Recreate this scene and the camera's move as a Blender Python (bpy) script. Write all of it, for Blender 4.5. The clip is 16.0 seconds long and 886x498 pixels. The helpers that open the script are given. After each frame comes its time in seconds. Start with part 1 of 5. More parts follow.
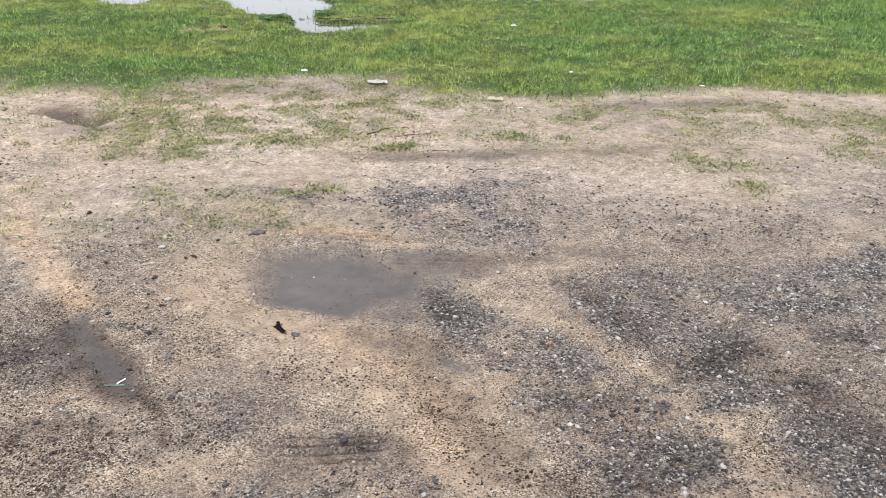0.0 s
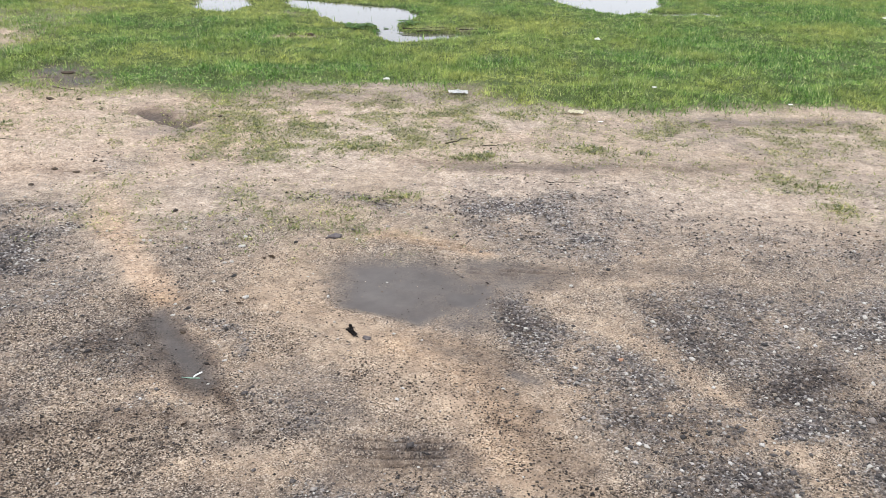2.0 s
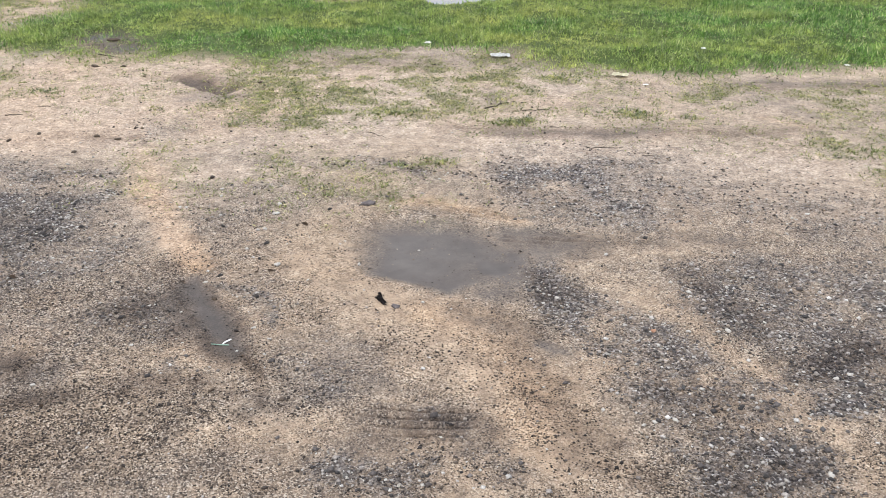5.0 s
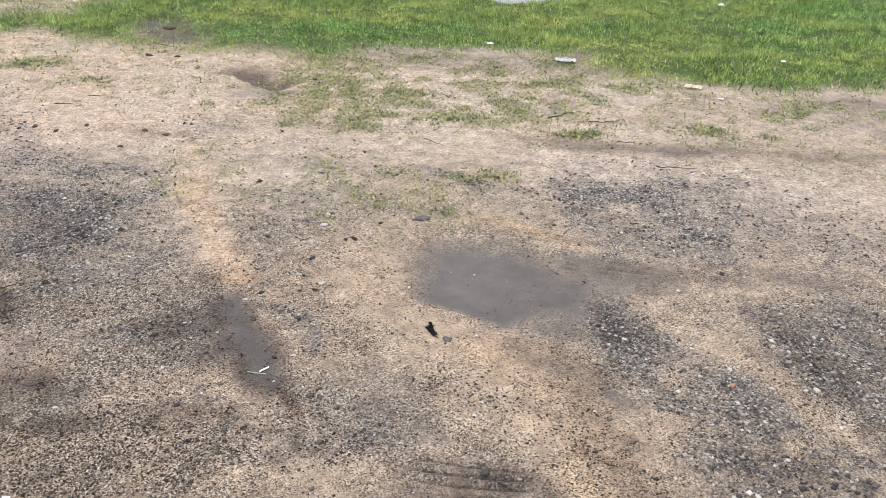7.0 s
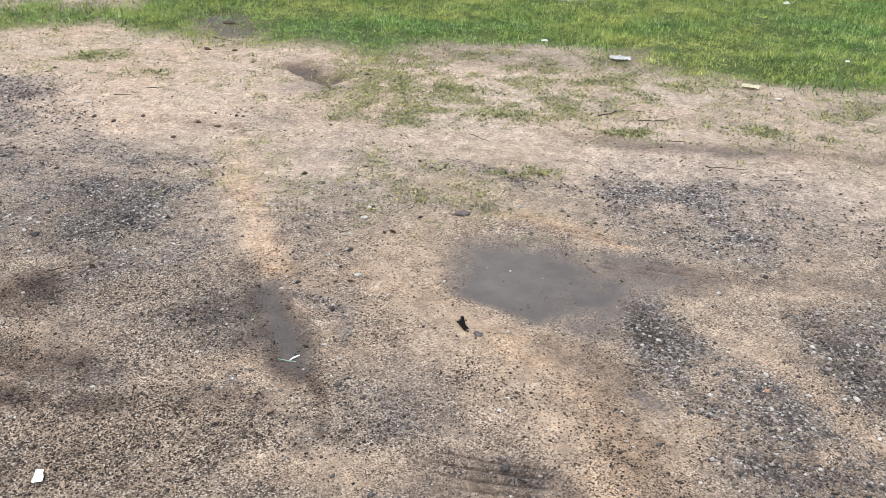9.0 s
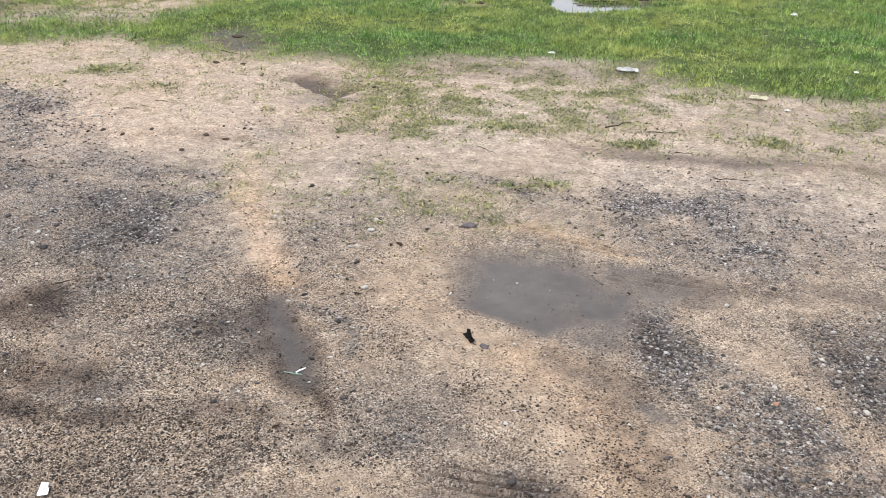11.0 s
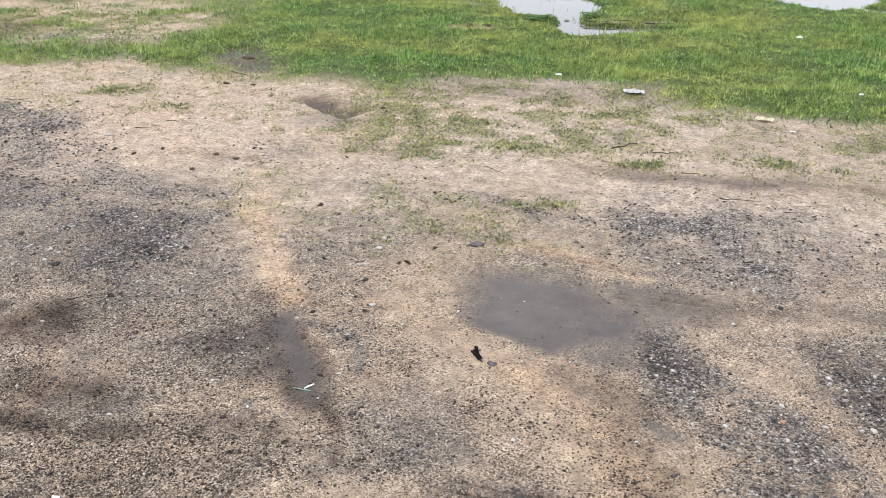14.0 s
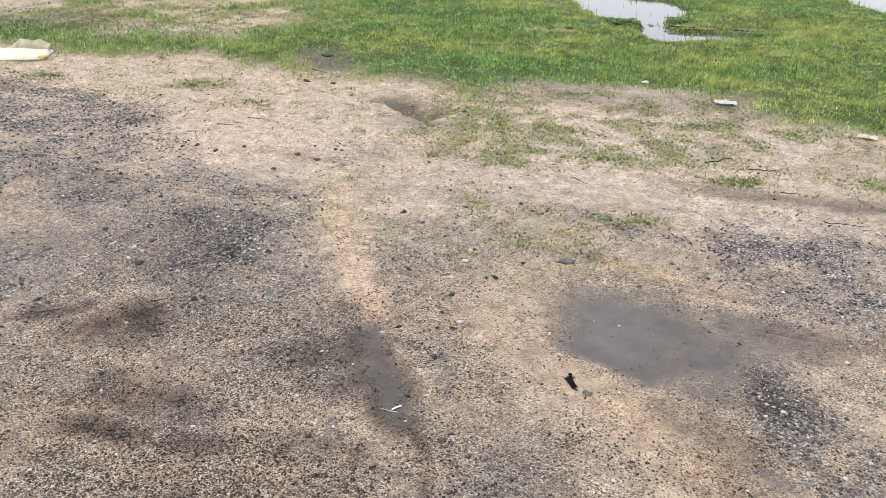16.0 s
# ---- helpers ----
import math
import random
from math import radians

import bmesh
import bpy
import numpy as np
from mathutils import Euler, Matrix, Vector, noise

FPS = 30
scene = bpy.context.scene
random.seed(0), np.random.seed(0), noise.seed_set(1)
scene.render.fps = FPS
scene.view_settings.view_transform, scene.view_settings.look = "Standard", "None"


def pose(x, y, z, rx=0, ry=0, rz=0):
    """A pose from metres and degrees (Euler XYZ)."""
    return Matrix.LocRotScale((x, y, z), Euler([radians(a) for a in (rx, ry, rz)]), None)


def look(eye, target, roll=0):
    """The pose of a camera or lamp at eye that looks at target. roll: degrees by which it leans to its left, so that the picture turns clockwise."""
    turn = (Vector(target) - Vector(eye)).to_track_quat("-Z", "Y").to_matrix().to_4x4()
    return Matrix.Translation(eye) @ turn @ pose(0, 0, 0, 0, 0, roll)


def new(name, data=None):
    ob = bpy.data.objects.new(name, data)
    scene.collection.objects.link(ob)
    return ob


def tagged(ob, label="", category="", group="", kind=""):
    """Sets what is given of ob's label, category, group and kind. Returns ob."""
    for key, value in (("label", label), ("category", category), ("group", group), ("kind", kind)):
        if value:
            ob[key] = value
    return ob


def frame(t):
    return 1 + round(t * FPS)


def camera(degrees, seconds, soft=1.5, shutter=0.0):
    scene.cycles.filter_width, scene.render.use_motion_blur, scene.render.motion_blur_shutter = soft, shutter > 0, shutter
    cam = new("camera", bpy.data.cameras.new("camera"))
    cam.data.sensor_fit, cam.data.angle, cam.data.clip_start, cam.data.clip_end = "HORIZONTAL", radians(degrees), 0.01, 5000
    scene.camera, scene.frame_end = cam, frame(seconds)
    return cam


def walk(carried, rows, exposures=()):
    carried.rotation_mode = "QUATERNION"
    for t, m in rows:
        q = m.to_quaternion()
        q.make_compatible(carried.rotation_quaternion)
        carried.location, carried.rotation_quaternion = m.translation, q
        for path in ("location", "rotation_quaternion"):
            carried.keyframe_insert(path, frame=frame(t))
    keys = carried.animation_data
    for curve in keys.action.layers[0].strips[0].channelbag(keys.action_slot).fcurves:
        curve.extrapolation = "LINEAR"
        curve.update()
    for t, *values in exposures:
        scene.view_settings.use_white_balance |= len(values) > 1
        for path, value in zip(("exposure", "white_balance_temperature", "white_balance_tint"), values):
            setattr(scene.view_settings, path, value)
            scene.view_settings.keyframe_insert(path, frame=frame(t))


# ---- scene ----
cam = camera(55.7, 16.0, soft=0.8)
PATH = [
    (0, (-0.044, -0.041, 1.584), (-0.017, 1.774, 0.745), 1.4),
    (0.5, (-0.057, -0.026, 1.578), (-0.064, 1.79, 0.74), 1.9),
    (1, (-0.096, -0.02, 1.579), (-0.117, 1.795, 0.74), 2.1),
    (1.5, (-0.106, -0.03, 1.579), (-0.157, 1.788, 0.745), 2.1),
    (2, (-0.046, -0.048, 1.58), (-0.194, 1.77, 0.761), 1.6),
    (2.5, (0.053, -0.058, 1.577), (-0.177, 1.748, 0.749), 0.7),
    (3, (0.089, -0.05, 1.573), (-0.181, 1.743, 0.73), 0.2),
    (3.5, (0.065, -0.04, 1.579), (-0.188, 1.75, 0.723), -0.2),
    (5.8, (-0.023, 0.104, 1.569), (-0.291, 1.863, 0.656), 0.2),
    (6, (-0.06, 0.143, 1.564), (-0.302, 1.904, 0.647), 0.3),
    (6.5, (-0.123, 0.208, 1.557), (-0.384, 1.956, 0.621), 1.1),
    (7, (-0.061, 0.273, 1.57), (-0.431, 2.013, 0.657), 1.5),
    (7.5, (0.024, 0.33, 1.555), (-0.379, 2.072, 0.658), 1.4),
    (8, (0.033, 0.337, 1.561), (-0.401, 2.065, 0.652), 0.9),
    (8.5, (0.028, 0.312, 1.555), (-0.442, 2.021, 0.63), 0.8),
    (9, (0.029, 0.291, 1.558), (-0.479, 1.993, 0.639), 0.9),
    (11.5, (0.039, 0.302, 1.556), (-0.494, 2.011, 0.663), 0.5),
    (12, (0.041, 0.305, 1.553), (-0.489, 2.014, 0.66), 0.4),
    (12.5, (0.042, 0.303, 1.553), (-0.478, 2.017, 0.664), 0.5),
    (13, (0.043, 0.297, 1.554), (-0.47, 2.018, 0.674), 0.6),
    (13.5, (0.045, 0.27, 1.558), (-0.484, 1.998, 0.7), 0.7),
    (14, (0.04, 0.269, 1.557), (-0.514, 1.993, 0.709), 0.5),
    (14.5, (0.035, 0.283, 1.558), (-0.527, 2.003, 0.705), 0.4),
    (15, (0.03, 0.287, 1.558), (-0.532, 2.002, 0.696), 0.5),
    (15.5, (0.002, 0.296, 1.553), (-0.573, 1.999, 0.674), 1.0),
    (16, (-0.133, 0.364, 1.562), (-0.813, 2.039, 0.706), 1.2),
]
walk(cam, [(t, look(eye, target, roll)) for t, eye, target, roll in PATH])

# ---- light: a bright overcast sky after rain ----
world = bpy.data.worlds.new("overcast_sky")
scene.world = world
world.use_nodes = True
wn = world.node_tree
wn.nodes.clear()
sky = wn.nodes.new("ShaderNodeTexSky")
sky.sky_type = 'NISHITA'
sky.sun_disc = False
sky.sun_elevation = radians(56)
sky.sun_rotation = radians(220)
sky.air_density, sky.dust_density = 1.0, 4.0
grey = wn.nodes.new("ShaderNodeHueSaturation")
grey.inputs["Saturation"].default_value = 0.4
bg = wn.nodes.new("ShaderNodeBackground")
bg.inputs["Strength"].default_value = 0.15
wout = wn.nodes.new("ShaderNodeOutputWorld")
wn.links.new(sky.outputs[0], grey.inputs["Color"])
cloud = wn.nodes.new("ShaderNodeMix")
cloud.data_type = 'RGBA'
cloud.inputs[0].default_value = 0.7
cloud.inputs[7].default_value = (9.4, 9.9, 10.9, 1)
wn.links.new(grey.outputs[0], cloud.inputs[6])
wn.links.new(cloud.outputs[2], bg.inputs["Color"])
wn.links.new(bg.outputs[0], wout.inputs["Surface"])

sun_data = bpy.data.lights.new("sun", 'SUN')
sun_data.energy = 1.3
scene.view_settings.exposure = 0.4
sun_data.angle = radians(16)
sun_data.color = (1.0, 0.95, 0.88)
sun = new("sun", sun_data)
sun.matrix_world = look((-4.3, -5.2, 10.0), (0, 0, 0))


# ---- fields over the plan ----
def lattice(ix, iy, seed):
    h = (ix.astype(np.int64) * 374761393 + iy.astype(np.int64) * 668265263 + seed * 974634777) & 0xFFFFFFFF
    h = ((h ^ (h >> 13)) * 1274126177) & 0xFFFFFFFF
    h = h ^ (h >> 16)
    return (h & 0xFFFF) / 65535.0


def vnoise(x, y, seed=0):
    """Smooth value noise, 0 to 1."""
    fx, fy = np.floor(x), np.floor(y)
    u, v = x - fx, y - fy
    u, v = u * u * (3 - 2 * u), v * v * (3 - 2 * v)
    a, b = lattice(fx, fy, seed), lattice(fx + 1, fy, seed)
    c, d = lattice(fx, fy + 1, seed), lattice(fx + 1, fy + 1, seed)
    return (a * (1 - u) + b * u) * (1 - v) + (c * (1 - u) + d * u) * v


def fbm(x, y, scale, octaves=4, seed=0, gain=0.5):
    """Fractal noise, about -1 to 1, of that many waves a metre."""
    total, amp, norm = 0.0, 1.0, 0.0
    for k in range(octaves):
        total = total + amp * (2 * vnoise(x * scale, y * scale, seed + 17 * k) - 1)
        norm += amp
        scale, amp = scale * 2.03, amp * gain
    return total / norm * 1.6


def ease(v):
    v = np.clip(v, 0, 1)
    return v * v * (3 - 2 * v)


def outline(x, y, pts):
    """Signed distance to a closed outline, negative inside."""
    best = np.full(x.shape, 1e9)
    inside = np.zeros(x.shape, bool)
    for (ax, ay), (bx, by) in zip(pts, pts[1:] + pts[:1]):
        dx, dy = bx - ax, by - ay
        t = np.clip(((x - ax) * dx + (y - ay) * dy) / (dx * dx + dy * dy), 0, 1)
        best = np.minimum(best, np.hypot(x - ax - t * dx, y - ay - t * dy))
        cross = (ay > y) != (by > y)
        inside ^= cross & (x < dx * (y - ay) / (dy if dy else 1e-9) + ax)
    return np.where(inside, -best, best)


def along(x, y, pts):
    """Distance to an open line."""
    best = np.full(x.shape, 1e9)
    for (ax, ay), (bx, by) in zip(pts, pts[1:]):
        dx, dy = bx - ax, by - ay
        t = np.clip(((x - ax) * dx + (y - ay) * dy) / (dx * dx + dy * dy), 0, 1)
        best = np.minimum(best, np.hypot(x - ax - t * dx, y - ay - t * dy))
    return best


# ---- tyre marks: start, end, half width, ribs ----
TREAD_NEAR = (-0.534, 1.947, -0.118, 1.987, 0.075, 4)
TREAD_ARC = (-0.709, 3.546, -0.134, 3.439, 0.07, 4)
TREAD_SIDE = (-1.114, 2.037, -0.897, 2.025, 0.05, 3)
TREAD_TAIL = (-0.260, 3.262, 0.277, 3.259, 0.06, 3)


class Plan:
    """The kinds of ground, as shares 0 to 1 over arrays of places."""

    def __init__(self, x, y):
        self.x0, self.y0 = x, y
        near = np.clip(y / 4.0, 0.4, 2.0)
        self.x = x + 0.05 * near * fbm(x, y, 3.6, 5, 3, 0.66)
        self.y = y + 0.05 * near * fbm(x, y, 3.6, 5, 9, 0.66)
        self.done = {}

    def once(self, key, make):
        """Work a share out once for these places."""
        if key not in self.done:
            self.done[key] = make()
        return self.done[key]

    def streak(self, width, soft, *pts):
        return ease((width + soft - along(self.x, self.y, list(pts))) / (2 * soft))

    def patch(self, soft, *pts):
        return ease((soft - outline(self.x, self.y, list(pts))) / (2 * soft))

    def most(self, *shares):
        """The largest of several weighted shares."""
        m = shares[0][0] * shares[0][1]
        for weight, share in shares[1:]:
            m = np.maximum(m, weight * share)
        return m

    def sand(self):
        return self.once("sand", self.sand_share)

    def sand_share(self):
        x, y = self.x0, self.y0
        s = 0.36 + 0.22 * fbm(x, y, 1.1, 4, 21) + 0.3 * fbm(x, y, 5.0, 4, 22)
        s += (0.5 - 0.3 * ease((x + 0.4) / 0.8)) * ease((y - 3.1) / 1.0)
        s += 0.3 * ease((y - 4.4) / 0.5)
        add = lambda k, m: s + k * m * (1.05 - s)
        # broad tan sheet washed round the mud pool and down towards the walker
        s = add(0.6, self.patch(0.1, (-1.22, 3.40), (-0.94, 3.48), (-0.76, 2.91), (-0.68, 2.78), (-0.31, 2.69), (-0.12, 2.72), (-0.05, 2.57), (0.02, 2.29), (0.16, 2.25), (0.28, 2.00), (0.32, 1.77), (0.09, 1.73), (-0.07, 1.95), (-0.21, 2.11), (-0.30, 2.35), (-0.47, 2.43), (-0.65, 2.40), (-0.92, 2.58), (-1.11, 3.02)))
        s = add(0.75, self.streak(0.05, 0.09, (-0.29, 2.21), (-0.15, 2.14), (-0.05, 1.98), (0.07, 1.85)))
        s = add(0.7, self.streak(0.05, 0.08, (-0.67, 2.77), (-0.48, 2.60), (-0.30, 2.37), (-0.17, 2.21), (-0.05, 2.06)))
        s = add(0.8, self.streak(0.05, 0.08, (-1.07, 2.90), (-0.83, 2.80), (-0.69, 2.75), (-0.56, 2.58)))
        s = add(0.5, self.streak(0.04, 0.06, (-0.51, 2.63), (-0.32, 2.62), (-0.06, 2.36), (0.08, 2.22)))
        s = add(0.7, self.patch(0.06, (-1.04, 1.83), (-0.81, 1.92), (-0.57, 1.99), (-0.58, 1.91), (-0.76, 1.81), (-0.96, 1.74)))
        s = add(0.55, self.patch(0.06, (-0.85, 1.87), (-0.64, 1.97), (-0.52, 1.92), (-0.52, 1.85), (-0.64, 1.76), (-0.78, 1.80)))
        s = add(0.4, self.streak(0.05, 0.07, (-1.43, 2.12), (-1.26, 2.21), (-1.02, 2.13)))
        # lane between the two bands of gravel
        s = add(0.62, self.streak(0.045, 0.08, (0.10, 3.02), (0.24, 2.92), (0.39, 2.79), (0.52, 2.64), (0.62, 2.49), (0.71, 2.37)))
        s = add(0.6, self.streak(0.04, 0.08, (0.71, 2.37), (0.79, 2.24), (0.88, 2.13), (0.94, 1.99)))
        s = add(0.6, self.streak(0.06, 0.09, (0.78, 2.20), (0.87, 2.13), (0.92, 1.98), (0.91, 1.78)))
        s = add(0.5, self.streak(0.03, 0.06, (0.91, 2.85), (1.01, 2.81)))
        s = add(0.5, self.streak(0.07, 0.1, (1.29, 2.56), (1.10, 2.38), (1.10, 2.18)))
        # rusty lane running up to the washed gully
        s = add(0.95, self.streak(0.06, 0.06, (-2.76, 4.96), (-2.28, 4.10), (-2.02, 3.60), (-1.76, 3.27), (-1.53, 3.00), (-1.38, 2.80)))
        s = add(0.95, self.streak(0.05, 0.07, (-2.49, 4.43), (-2.15, 3.89), (-1.89, 3.45), (-1.60, 3.08), (-1.37, 2.83)))
        s = add(0.95, self.patch(0.15, (-3.07, 5.64), (-2.93, 5.92), (-2.42, 6.00), (-2.09, 5.26), (-2.26, 4.89), (-2.46, 4.82), (-2.29, 4.26), (-2.68, 4.08), (-3.01, 3.95), (-3.42, 4.08), (-3.69, 4.60), (-3.38, 4.98), (-2.82, 5.07)))
        s = add(0.8, self.streak(0.04, 0.06, (-0.71, 3.57), (-0.49, 3.57), (-0.30, 3.52), (-0.13, 3.41)))
        s = add(0.6, self.patch(0.2, (-0.22, 4.51), (0.74, 4.70), (1.89, 4.47), (1.64, 3.69), (1.24, 3.86), (0.81, 3.79), (0.58, 4.25), (0.10, 4.40)))
        s = add(0.6, self.streak(0.12, 0.2, (0.76, 4.28), (0.97, 4.15), (1.43, 4.00)))
        s = add(0.5, self.streak(0.15, 0.2, (-2.06, 4.20), (-1.50, 4.34), (-0.66, 4.42)))
        s = add(0.5, self.streak(0.12, 0.2, (-5.41, 5.25), (-4.69, 5.31), (-3.88, 5.34), (-3.38, 5.60)))
        s = s * (1 - 0.9 * self.gravel())
        return np.clip(s, 0, 1)

    def pale(self):
        x, y = self.x0, self.y0
        washed = 0.95 * self.streak(0.06, 0.08, (-2.70, 4.83), (-2.46, 4.45), (-2.15, 3.89), (-1.89, 3.45), (-1.60, 3.08), (-1.45, 2.89))
        washed = np.maximum(washed, 0.5 * self.patch(0.15, (-3.07, 5.64), (-2.93, 5.92), (-2.42, 6.00), (-2.09, 5.26), (-2.26, 4.89), (-2.29, 4.26), (-2.68, 4.08), (-3.32, 4.09), (-3.38, 4.98)))
        # paler with distance: pale sand, and the far ground's sheen put into colour
        return np.maximum(washed, ease((y - 3.3 + 0.3 * ease(-0.5 - x) + 0.5 * fbm(x, y, 1.2, 3, 25)) / 1.1) * (1 - 0.35 * ease((x + 0.2) / 0.8) * ease((y - 4.4) / 0.5)))

    def warm(self):
        """Rusty tinge of freshly washed sand."""
        m = self.most((1.0, self.streak(0.07, 0.08, (-1.96, 3.55), (-1.68, 3.18), (-1.47, 2.92), (-1.36, 2.76))),
                      (0.75, self.streak(0.08, 0.12, (-2.36, 4.27), (-2.07, 3.76), (-1.82, 3.35))),
                      (0.8, self.streak(0.04, 0.05, (-0.68, 3.56), (-0.46, 3.55), (-0.27, 3.50), (-0.14, 3.41))),
                      (0.3, self.streak(0.1, 0.12, (-0.31, 2.57), (-0.15, 2.27), (-0.02, 2.04), (0.09, 1.82))),
                      (0.6, self.streak(0.06, 0.1, (-0.42, 2.59), (-0.21, 2.43), (-0.04, 2.18))),
                      (0.6, self.streak(0.06, 0.1, (-2.74, 5.08), (-2.50, 4.99), (-2.22, 4.90))),
                      (0.7, self.streak(0.03, 0.07, (1.27, 5.16), (1.49, 5.00))),
                      (0.4, ease((-1.0 - self.x0) / 1.2) * ease((self.y0 - 3.6) / 0.8)))
        return np.clip(m + 0.1 + 0.3 * fbm(self.x0, self.y0, 1.7, 3, 28), 0, 1)

    def pressed(self):
        """Where tyres have pressed the loose grit in."""
        return self.most((1.0, self.streak(0.1, 0.03, (-0.53, 1.94), (-0.12, 1.99))), (0.9, self.streak(0.05, 0.03, (-0.59, 3.52), (-0.27, 3.50))), (0.7, self.streak(0.04, 0.03, (-1.08, 2.02), (-0.91, 2.01))))

    def crumbs(self):
        """Where dark soil crumbs and grit lie thick on the sand."""
        x, y = self.x0, self.y0
        m = self.most((1.0, self.patch(0.07, (-1.77, 1.85), (-1.44, 2.00), (-1.19, 2.00), (-0.68, 2.10), (-0.62, 2.03), (-0.66, 1.93), (-0.89, 1.88), (-1.01, 1.82), (-1.30, 1.76), (-1.56, 1.57))),
                      (0.8, self.streak(0.05, 0.08, (-1.24, 1.86), (-1.00, 1.91), (-0.78, 2.00), (-0.64, 2.08))),
                      (0.8, self.patch(0.08, (-1.88, 1.70), (-1.65, 1.83), (-1.34, 1.86), (-1.01, 1.96), (-0.90, 1.75), (-1.64, 1.43))),
                      (0.7, self.streak(0.06, 0.09, (-0.51, 2.39), (-0.37, 2.35), (-0.22, 2.31), (-0.04, 2.16))),
                      (0.8, self.streak(0.04, 0.06, (-0.95, 2.18), (-0.87, 2.07), (-0.82, 1.93))),
                      (0.5, self.streak(0.07, 0.1, (-0.33, 2.41), (-0.16, 2.37), (-0.03, 2.16), (0.08, 1.97))),
                      (0.6, self.streak(0.06, 0.1, (0.08, 1.97), (0.21, 1.89), (0.32, 1.81))),
                      (0.5, self.patch(0.1, (-2.19, 2.40), (-1.77, 2.56), (-1.43, 2.52), (-1.21, 2.24), (-1.33, 2.08), (-1.86, 1.96))))
        bare = self.patch(0.05, (-1.04, 1.82), (-0.81, 1.91), (-0.57, 1.98), (-0.57, 1.90), (-0.76, 1.81), (-0.96, 1.74))
        return np.clip(0.16 + m * (0.85 + 0.5 * fbm(x, y, 6.0, 3, 26)), 0, 1) * (1 - 0.7 * bare)

    def gravel(self):
        return self.once("gravel", self.gravel_share)

